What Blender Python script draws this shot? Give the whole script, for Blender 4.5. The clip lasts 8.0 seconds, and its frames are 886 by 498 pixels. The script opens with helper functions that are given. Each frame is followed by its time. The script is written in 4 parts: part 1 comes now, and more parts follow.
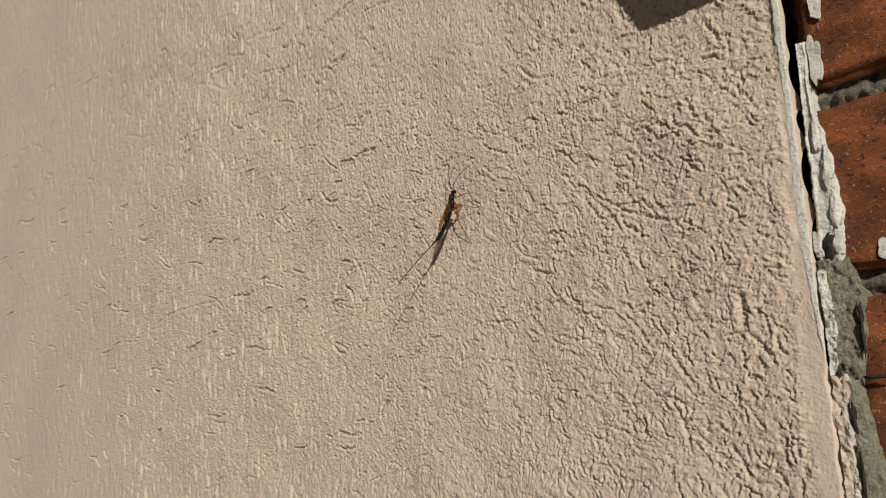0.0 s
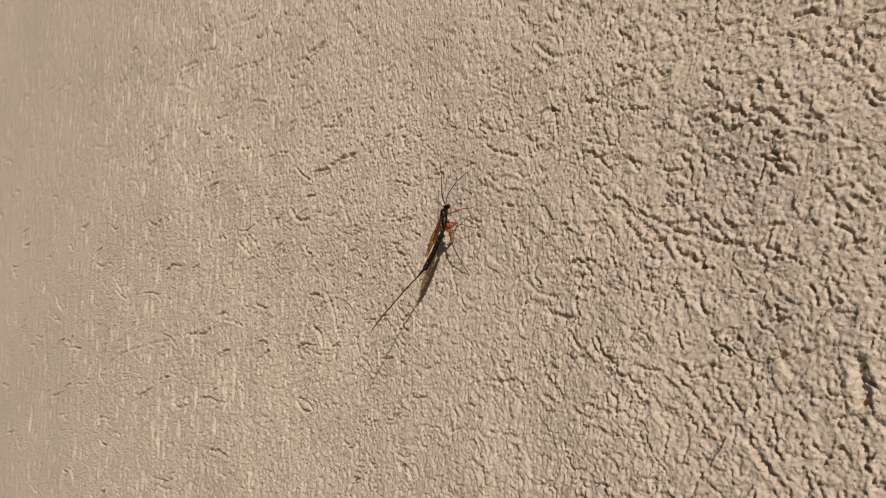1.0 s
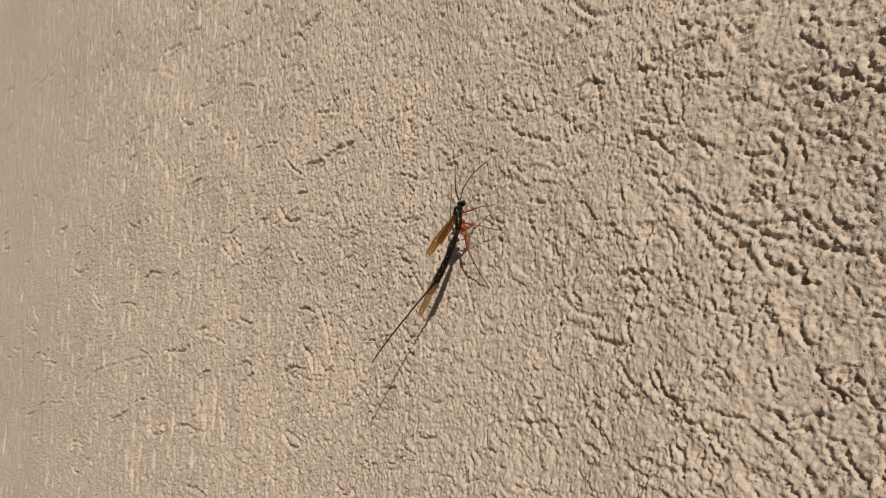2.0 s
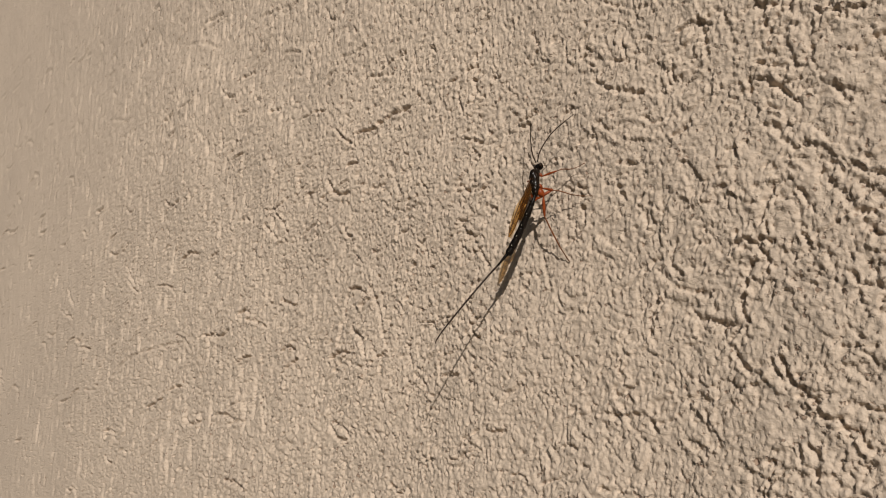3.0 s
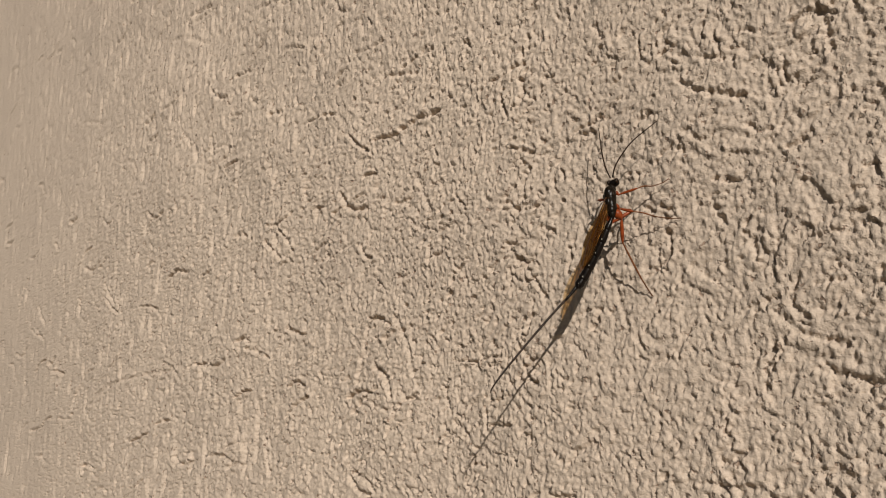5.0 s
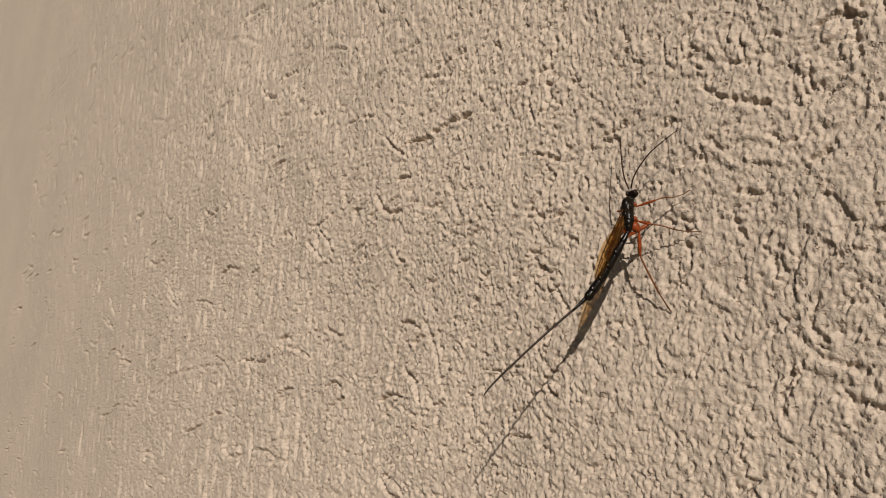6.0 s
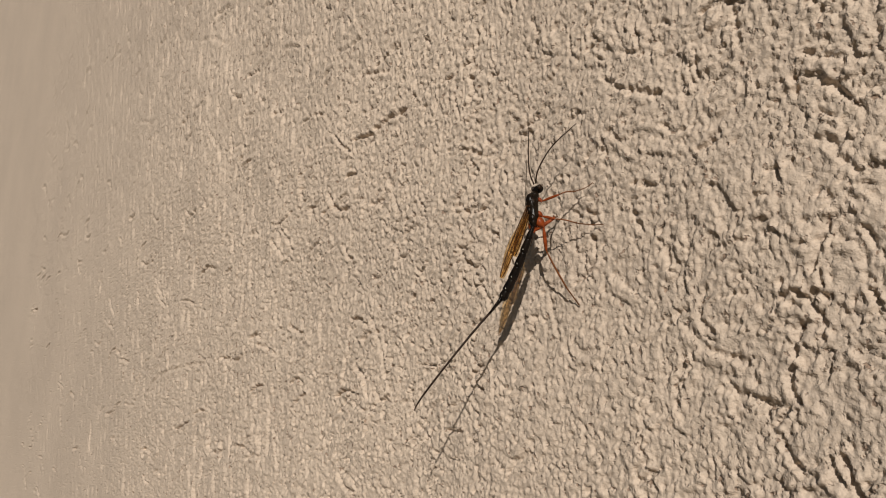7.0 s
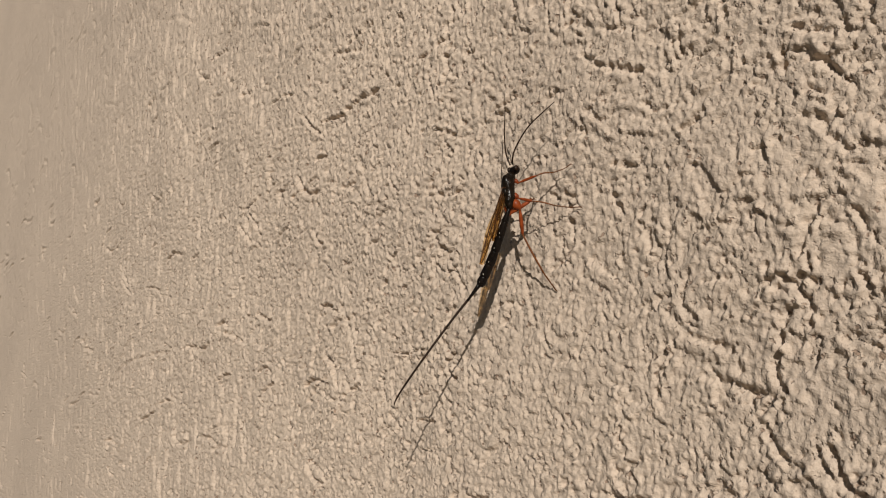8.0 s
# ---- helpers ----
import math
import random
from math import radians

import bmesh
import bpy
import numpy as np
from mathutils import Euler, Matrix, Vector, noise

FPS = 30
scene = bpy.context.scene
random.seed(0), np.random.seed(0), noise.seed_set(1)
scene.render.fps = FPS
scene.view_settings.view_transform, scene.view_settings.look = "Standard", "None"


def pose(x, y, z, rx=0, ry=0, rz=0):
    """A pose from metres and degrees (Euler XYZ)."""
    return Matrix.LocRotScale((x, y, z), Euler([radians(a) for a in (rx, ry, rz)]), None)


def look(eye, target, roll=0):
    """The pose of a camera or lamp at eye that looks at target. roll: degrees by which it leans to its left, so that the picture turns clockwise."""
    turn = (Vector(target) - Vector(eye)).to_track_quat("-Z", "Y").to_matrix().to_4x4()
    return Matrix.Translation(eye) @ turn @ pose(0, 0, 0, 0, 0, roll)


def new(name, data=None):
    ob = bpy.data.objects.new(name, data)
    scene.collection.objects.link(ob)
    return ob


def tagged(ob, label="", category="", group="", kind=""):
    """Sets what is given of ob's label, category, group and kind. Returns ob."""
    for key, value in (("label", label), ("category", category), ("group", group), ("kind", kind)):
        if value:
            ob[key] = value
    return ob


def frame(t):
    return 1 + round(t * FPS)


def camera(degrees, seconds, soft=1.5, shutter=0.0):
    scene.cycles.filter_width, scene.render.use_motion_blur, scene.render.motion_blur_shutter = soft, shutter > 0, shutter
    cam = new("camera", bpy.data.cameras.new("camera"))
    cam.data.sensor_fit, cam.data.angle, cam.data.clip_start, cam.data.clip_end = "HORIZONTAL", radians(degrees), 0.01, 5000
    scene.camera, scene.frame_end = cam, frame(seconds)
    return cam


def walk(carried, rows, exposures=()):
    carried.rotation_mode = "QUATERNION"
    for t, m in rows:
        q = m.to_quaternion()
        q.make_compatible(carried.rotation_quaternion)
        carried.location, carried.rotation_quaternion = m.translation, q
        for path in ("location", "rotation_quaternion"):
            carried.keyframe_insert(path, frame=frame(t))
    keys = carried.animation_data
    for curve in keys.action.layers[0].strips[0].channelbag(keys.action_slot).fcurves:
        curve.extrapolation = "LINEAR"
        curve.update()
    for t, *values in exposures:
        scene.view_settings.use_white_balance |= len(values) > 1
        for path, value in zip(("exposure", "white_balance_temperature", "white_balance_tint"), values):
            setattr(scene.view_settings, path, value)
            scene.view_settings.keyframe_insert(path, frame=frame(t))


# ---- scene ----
cam = camera(57.59, 8.0, soft=1.1)
PATH = [
    (0, (0.10265, -0.29863, 1.42825), (-1.25724, 1.11882, 1.80447), -2.52),
    (0.3, (0.09148, -0.26726, 1.42855), (-1.26183, 1.1357, 1.87605), -2.64),
    (0.5, (0.08188, -0.25313, 1.435), (-1.28152, 1.13631, 1.8939), -1.57),
    (0.7, (0.06611, -0.24162, 1.43871), (-1.31281, 1.13074, 1.90262), -1.07),
    (1, (0.04519, -0.21826, 1.44433), (-1.34347, 1.14207, 1.91456), -0.83),
    (1.2, (0.03495, -0.2037, 1.44862), (-1.3582, 1.15117, 1.92133), -0.95),
    (1.5, (0.02306, -0.19512, 1.45279), (-1.37329, 1.14942, 1.94517), -0.78),
    (1.7, (0.01593, -0.1886, 1.45554), (-1.38727, 1.15102, 1.94181), -0.60),
    (2.8, (-0.02139, -0.16517, 1.46197), (-1.4442, 1.15693, 1.93912), -0.16),
    (3, (-0.02498, -0.1663, 1.45748), (-1.48898, 1.10929, 1.93662), 0.83),
    (3.2, (-0.02902, -0.1641, 1.45409), (-1.49777, 1.1053, 1.93512), 1.17),
    (3.5, (-0.03907, -0.16041, 1.45204), (-1.49811, 1.11818, 1.93826), 1.72),
    (3.8, (-0.04827, -0.16272, 1.45236), (-1.49537, 1.12486, 1.95042), 1.82),
    (4, (-0.05338, -0.16321, 1.45126), (-1.49216, 1.13174, 1.95426), 1.77),
    (4.2, (-0.05747, -0.16283, 1.45292), (-1.48551, 1.14229, 1.96021), 1.40),
    (4.5, (-0.06232, -0.16651, 1.45958), (-1.49231, 1.14766, 1.9372), 0.59),
    (4.7, (-0.06351, -0.16597, 1.46113), (-1.49503, 1.14942, 1.93071), 0.49),
    (5, (-0.06364, -0.15879, 1.47391), (-1.48279, 1.16774, 1.94965), -0.02),
    (5.2, (-0.06577, -0.15227, 1.47775), (-1.47971, 1.18058, 1.95134), -0.06),
    (6.3, (-0.04627, -0.14281, 1.48172), (-1.63578, 0.99479, 1.9052), 1.60),
    (6.5, (-0.0413, -0.13623, 1.48342), (-1.63546, 1.00265, 1.88542), 0.97),
    (6.8, (-0.03682, -0.12741, 1.48423), (-1.63649, 1.00874, 1.87184), -0.24),
    (7, (-0.0354, -0.12652, 1.48542), (-1.64199, 1.00076, 1.87027), -0.64),
    (7.5, (-0.03851, -0.12342, 1.48578), (-1.65274, 0.99757, 1.85676), -0.63),
    (7.7, (-0.03984, -0.12215, 1.48522), (-1.65496, 0.99873, 1.85268), -0.44),
    (8, (-0.04126, -0.12186, 1.48535), (-1.6146, 1.05932, 1.8451), -0.73),
]
walk(cam, [(t, look(eye, target, roll)) for t, eye, target, roll in PATH])

# ---- light: low sun from the upper right, open sky ----
SUN = Vector((1.30, -1.0, 0.64)).normalized()
world = bpy.data.worlds.new("sky")
scene.world = world
world.use_nodes = True
sky = world.node_tree.nodes.new("ShaderNodeTexSky")
sky.sky_type, sky.sun_disc = "NISHITA", False
sky.sun_elevation = math.asin(SUN.z)
sky.sun_rotation = math.atan2(SUN.x, SUN.y)
background = world.node_tree.nodes["Background"]
background.inputs["Strength"].default_value = 0.021
world.node_tree.links.new(sky.outputs["Color"], background.inputs["Color"])
sun_data = bpy.data.lights.new("sun", "SUN")
sun_data.energy, sun_data.angle, sun_data.color = 4.14, radians(0.53), (1.0, 0.935, 0.86)
sun = new("sun", sun_data)
sun.matrix_world = look(SUN * 6 + Vector((0, 0, 1.5)), (0, 0, 1.5))
scene.view_settings.exposure = 0.0


# ---- materials ----
class Nodes:
    """A small builder for node materials."""

    def __init__(self, name, rough=0.8, metal=0.0):
        self.mat = bpy.data.materials.new(name)
        self.mat.use_nodes = True
        self.tree = self.mat.node_tree
        self.bsdf = self.tree.nodes["Principled BSDF"]
        self.bsdf.inputs["Roughness"].default_value = rough
        self.bsdf.inputs["Metallic"].default_value = metal
        self.place = self.node("ShaderNodeTexCoord").outputs["Object"]

    def node(self, kind, **props):
        n = self.tree.nodes.new(kind)
        for key, value in props.items():
            setattr(n, key, value)
        return n

    def link(self, a, b):
        self.tree.links.new(a, b)

    def noise(self, scale, detail=3.0, rough=0.55, stretch=(1, 1, 1)):
        m = self.node("ShaderNodeMapping")
        m.inputs["Scale"].default_value = stretch
        n = self.node("ShaderNodeTexNoise")
        n.inputs["Scale"].default_value = scale
        n.inputs["Detail"].default_value = detail
        n.inputs["Roughness"].default_value = rough
        self.link(self.place, m.inputs["Vector"])
        self.link(m.outputs["Vector"], n.inputs["Vector"])
        return n.outputs["Fac"]

    def ramp(self, fac, stops):
        r = self.node("ShaderNodeValToRGB")
        els = r.color_ramp.elements
        while len(els) < len(stops):
            els.new(0.5)
        for el, (at, col) in zip(els, stops):
            el.position, el.color = at, (*col, 1)
        self.link(fac, r.inputs["Fac"])
        return r.outputs["Color"]

    def mix(self, fac, a, b, blend="MIX"):
        m = self.node("ShaderNodeMix", data_type="RGBA", blend_type=blend)
        if isinstance(fac, float):
            m.inputs[0].default_value = fac
        else:
            self.link(fac, m.inputs[0])
        for slot, v in ((6, a), (7, b)):
            if isinstance(v, tuple):
                m.inputs[slot].default_value = (*v, 1)
            else:
                self.link(v, m.inputs[slot])
        return m.outputs[2]

    def paint(self, colour):
        if isinstance(colour, tuple):
            self.bsdf.inputs["Base Color"].default_value = (*colour, 1)
        else:
            self.link(colour, self.bsdf.inputs["Base Color"])
        return self

    def bump(self, height, metres, strength=1.0):
        b = self.node("ShaderNodeBump")
        b.inputs["Strength"].default_value = strength
        b.inputs["Distance"].default_value = metres
        self.link(height, b.inputs["Height"])
        old = self.bsdf.inputs["Normal"].links
        if old:
            self.link(old[0].from_socket, b.inputs["Normal"])
        self.link(b.outputs["Normal"], self.bsdf.inputs["Normal"])
        return self


def make_stucco():
    n = Nodes("stucco", 0.92)
    broad = n.ramp(n.noise(9, 3), [(0.3, (0.482, 0.402, 0.328)), (0.7, (0.539, 0.450, 0.366))])
    grain = n.ramp(n.noise(1100, 3, 0.7), [(0.28, (0.80, 0.76, 0.72)), (0.5, (1.0, 0.98, 0.95)), (0.75, (1.10, 1.08, 1.05))])
    specks = n.noise(560, 2, 0.5)
    body = n.mix(1.0, broad, grain, "MULTIPLY")
    n.paint(n.mix(0.7, body, n.ramp(specks, [(0.29, (0.42, 0.32, 0.26)), (0.35, (1, 1, 1))]), "MULTIPLY"))
    n.bump(n.ramp(specks, [(0.27, (0, 0, 0)), (0.37, (1, 1, 1))]), 0.0003, 1.0)
    n.bump(n.noise(420, 3, 0.55, (1, 1, 0.14)), 0.0005, 0.4)
    n.bump(n.noise(130, 4, 0.6, (1, 1, 0.35)), 0.0016, 0.55)
    n.bump(n.noise(300, 4, 0.65, (1, 1, 0.6)), 0.0009, 0.5)
    n.bump(n.noise(2400, 2, 0.6), 0.0003, 0.6)
    n.bump(n.noise(1150, 2, 0.5, (0.9, 1, 1)), 0.0005, 0.5)
    return n.mat


def make_border():
    n = Nodes("trowelled_border", 0.85)
    streak = n.noise(60, 4, 0.6, (3, 1, 0.5))
    n.paint(n.ramp(streak, [(0.35, (0.49, 0.392, 0.305)), (0.65, (0.56, 0.465, 0.375))]))
    n.bump(n.noise(900, 4, 0.6), 0.0006, 0.8)
    n.bump(n.noise(130, 3, 0.6), 0.0009, 0.6)
    return n.mat


def make_brick():
    n = Nodes("brick", 0.88)
    info = n.node("ShaderNodeObjectInfo").outputs["Random"]
    body = n.ramp(n.noise(70, 5, 0.62, (0.6, 1, 1.8)), [(0.30, (0.10, 0.034, 0.012)), (0.44, (0.29, 0.082, 0.018)), (0.70, (0.50, 0.150, 0.032))])
    body = n.mix(0.25, body, n.ramp(info, [(0.0, (0.20, 0.06, 0.022)), (1.0, (0.30, 0.085, 0.025))]))
    soot = n.ramp(n.noise(480, 2, 0.6), [(0.33, (0.02, 0.015, 0.012)), (0.38, (1, 1, 1))])
    grime = n.ramp(n.noise(55, 6, 0.75, (0.7, 1, 1.3)), [(0.42, (1, 1, 1)), (0.56, (0.16, 0.14, 0.11))])
    body = n.mix(0.6, body, grime, "MULTIPLY")
    body = n.mix(0.8, body, soot, "MULTIPLY")
    grit = n.ramp(n.noise(760, 2, 0.5), [(0.66, (0, 0, 0)), (0.70, (0.7, 0.7, 0.7))])
    n.paint(n.mix(grit, body, (0.46, 0.34, 0.23)))
    n.bump(n.noise(700, 5, 0.75), 0.0020, 1.0)
    n.bump(n.noise(150, 3, 0.5, (0.4, 1, 1.5)), 0.0010, 0.6)
    return n.mat


def make_mortar():
    n = Nodes("mortar", 0.95)
    n.paint(n.ramp(n.noise(260, 5, 0.7), [(0.3, (0.035, 0.031, 0.022)), (0.5, (0.14, 0.125, 0.09)), (0.72, (0.32, 0.29, 0.22))]))
    n.bump(n.noise(700, 4, 0.75), 0.0025, 1.0)
    return n.mat


def make_filler(name, dirt, mossy=False, pale=1.0):
    n = Nodes(name, 0.85)
    base = n.ramp(n.noise(120, 4, 0.6), [(0.30, (0.52, 0.50, 0.43)), (0.46, (0.74, 0.715, 0.64)), (0.7, (0.84, 0.82, 0.75))])
    if mossy:
        base = n.ramp(n.noise(330, 5, 0.72), [(0.30, tuple(v * pale ** 2 for v in (0.075, 0.070, 0.040))), (0.45, tuple(v * pale for v in (0.21, 0.198, 0.130))), (0.58, (0.38, 0.36, 0.28)), (0.72, (0.60, 0.57, 0.48))])
    spots = n.ramp(n.noise(700, 4, 0.7), [(0.28 + dirt, (0.14, 0.12, 0.08)), (0.44 + dirt, (1, 1, 1))])
    n.paint(n.mix(0.8, base, spots, "MULTIPLY"))
    n.bump(n.noise(800, 4, 0.75), 0.0030 if mossy else 0.0015, 1.0)
    return n.mat


def make_ground():
    n = Nodes("gravel_ground", 0.95)
    n.paint(n.ramp(n.noise(40, 5, 0.7), [(0.3, (0.12, 0.10, 0.07)), (0.7, (0.24, 0.20, 0.145))]))
    n.bump(n.noise(60, 4), 0.01)
    return n.mat


def make_plain(name, dark, light, rough, scale=900, coat=0.0, relief=0.00004):
    n = Nodes(name, rough)
    n.paint(n.ramp(n.noise(scale, 3), [(0.35, dark), (0.65, light)]))
    n.bump(n.noise(scale * 3, 2), relief, 0.6)
    n.bsdf.inputs["Coat Weight"].default_value = coat
    n.bsdf.inputs["Specular IOR Level"].default_value = 0.16
    n.bsdf.inputs["Coat Roughness"].default_value = 0.15
    return n.mat


def make_wing():
    n = Nodes("wing_membrane", 0.25)
    n.paint(n.ramp(n.noise(500, 2), [(0.3, (0.26, 0.13, 0.04)), (0.7, (0.36, 0.20, 0.07))]))
    clear = n.node("ShaderNodeBsdfTransparent")
    clear.inputs["Color"].default_value = (0.92, 0.82, 0.64, 1)
    blend = n.node("ShaderNodeMixShader")
    blend.inputs["Fac"].default_value = 0.06
    out = n.tree.nodes["Material Output"]
    n.link(clear.outputs[0], blend.inputs[1])
    n.link(n.bsdf.outputs[0], blend.inputs[2])
    n.link(blend.outputs[0], out.inputs["Surface"])
    return n.mat


STUCCO, BORDER, BRICK, MORTAR = make_stucco(), make_border(), make_brick(), make_mortar()
FILLER, DIRTY = make_filler("white_filler", -0.02), make_filler("weathered_filler", 0.03, True, 1.35)
PALE = make_filler("greenish_mortar", -0.02, True, 1.7)
GROUND = make_ground()
BLACK = make_plain("black_chitin", (0.004, 0.003, 0.0025), (0.009, 0.006, 0.0045), 0.22, coat=0.0)
ROUGH_BLACK = make_plain("black_pitted_chitin", (0.004, 0.003, 0.002), (0.012, 0.007, 0.004), 0.24, 1600, relief=0.00006)
DARK = make_plain("dark_brown_chitin", (0.010, 0.006, 0.003), (0.026, 0.012, 0.006), 0.42)
ORANGE = make_plain("orange_leg", (0.15, 0.028, 0.006), (0.25, 0.052, 0.012), 0.4, coat=0.1)
BROWN = make_plain("brown_tibia", (0.10, 0.032, 0.009), (0.17, 0.058, 0.016), 0.45)
TAN = make_plain("brown_tarsus", (0.070, 0.026, 0.008), (0.13, 0.05, 0.016), 0.5)
PALE_GLINT = make_plain("pale_glint_spot", (0.34, 0.31, 0.25), (0.48, 0.45, 0.38), 0.4)
WING = make_wing()
VEIN = make_plain("wing_vein", (0.030, 0.011, 0.004), (0.07, 0.028, 0.009), 0.45)
# near-black colour that paints the shade of gaps and holes; the far seal shares it
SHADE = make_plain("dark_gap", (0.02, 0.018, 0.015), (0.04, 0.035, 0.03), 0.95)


# ---- mesh helpers ----
def mesh_ob(name, bm, material, smooth=True):
    me = bpy.data.meshes.new(name)
    bm.normal_update()
    bm.to_mesh(me)
    bm.free()
    me.materials.append(material)
    if smooth:
        me.polygons.foreach_set("use_smooth", [True] * len(me.polygons))
    return new(name, me)


def part(name, bm, material, parent, label="", smooth=True):
    ob = mesh_ob(name, bm, material, smooth)
    ob.parent = parent
    return tagged(ob, label)


def spline(points, steps):
    """Catmull-Rom through points, each a tuple of numbers."""
    p = [np.array(q, float) for q in points]
    p = [2 * p[0] - p[1], *p, 2 * p[-1] - p[-2]]
    out = []
    for i in range(1, len(p) - 2):
        a, b, c, d = p[i - 1:i + 3]
        for k in range(steps):
            t = k / steps
            out.append(0.5 * (2 * b + (c - a) * t + (2 * a - 5 * b + 4 * c - d) * t ** 2 + (3 * b - a - 3 * c + d) * t ** 3))
    out.append(p[-2])
    return out


def tube(bm, points, radii, sides=12, steps=5, flat=1.0, face=(0, -1, 0)):
    """A closed tapering tube along a smooth line; flat: its thickness along face against its width."""
    rows = [[float(v) for v in row] for row in spline([(*p, r) for p, r in zip(points, radii)], steps)]
    rings = []
    for i, row in enumerate(rows):
        here, r = Vector(row[:3]), max(row[3], 1e-6)
        way = Vector(rows[min(i + 1, len(rows) - 1)][:3]) - Vector(rows[max(i - 1, 0)][:3])
        way.normalize()
        side = way.cross(Vector(face)).normalized()
        up = side.cross(way)
        rings.append([bm.verts.new(here + r * (math.cos(a) * side + flat * math.sin(a) * up)) for a in (2 * math.pi * k / sides for k in range(sides))])
    for a, b in zip(rings, rings[1:]):
        for k in range(sides):
            bm.faces.new((a[k], a[(k + 1) % sides], b[(k + 1) % sides], b[k]))
    bm.faces.new(rings[0][::-1])
    bm.faces.new(rings[-1])
    bmesh.ops.recalc_face_normals(bm, faces=bm.faces)
    return bm


def ellipsoid(bm, centre, size, turn=Matrix(), u=18, v=12):
    m = Matrix.Translation(centre) @ turn.to_4x4() @ Matrix.Diagonal((*size, 1))
    bmesh.ops.create_uvsphere(bm, u_segments=u, v_segments=v, radius=1, matrix=m)
    return bm


# ---- the rendered wall: one relief mesh, fine near its brick edge ----
CELL = 0.00045
SIDE = 1024
rng = np.random.default_rng(7)
KX = np.fft.fftfreq(SIDE, CELL)[:, None]
KZ = np.fft.fftfreq(SIDE, CELL)[None, :]


def banded(longest, shortest, stretch_x=1.0, stretch_z=1.0):
    """Smooth random relief on a square tile, of wavelengths between the two given (metres), with unit spread."""
    k = np.hypot(KX * stretch_x, KZ * stretch_z)
    band = np.exp(-(k * shortest) ** 4) * (1 - np.exp(-(k * longest) ** 4))
    f = np.fft.ifft2(np.fft.fft2(rng.standard_normal((SIDE, SIDE))) * band).real
    return f / f.std()


def rugged(longest, shortest, slope, turn=0.0, stretch=1.0):
    """Broad-band random relief, coarse and fine together, drawn out along a line at that angle from the level, with unit spread."""
    ka, kb = KX * math.cos(turn) + KZ * math.sin(turn), KZ * math.cos(turn) - KX * math.sin(turn)
    k = np.hypot(ka * stretch, kb)
    band = np.exp(-(k * shortest) ** 4) * (1 - np.exp(-(k * longest) ** 4)) / np.maximum(k, 1.0) ** slope
    f = np.fft.ifft2(np.fft.fft2(rng.standard_normal((SIDE, SIDE))) * band).real
    return f / f.std()


def sample(tile, x, z):
    u, v = x / CELL, z / CELL
    i, j = np.floor(u).astype(int), np.floor(v).astype(int)
    a, b = u - i, v - j
    i, j = i % SIDE, j % SIDE
    i2, j2 = (i + 1) % SIDE, (j + 1) % SIDE
    return (tile[i, j] * (1 - a) + tile[i2, j] * a) * (1 - b) + (tile[i, j2] * (1 - a) + tile[i2, j2] * a) * b


def ease(a, b, v):
    t = np.clip((v - a) / (b - a), 0.0, 1.0)
    return t * t * (3 - 2 * t)


def border_width(z):
    """The smooth trowelled border along the edge widens downwards."""
    return np.interp(z, [1.40, 1.48, 1.56, 1.62], [0.0090, 0.0066, 0.0036, 0.003])


def pit(n, level):
    """Nothing below the level, then ever deeper: plateaus with hollows between them."""
    return np.log1p(np.exp(np.minimum(4.5 * (n - level), 40))) / 4.5


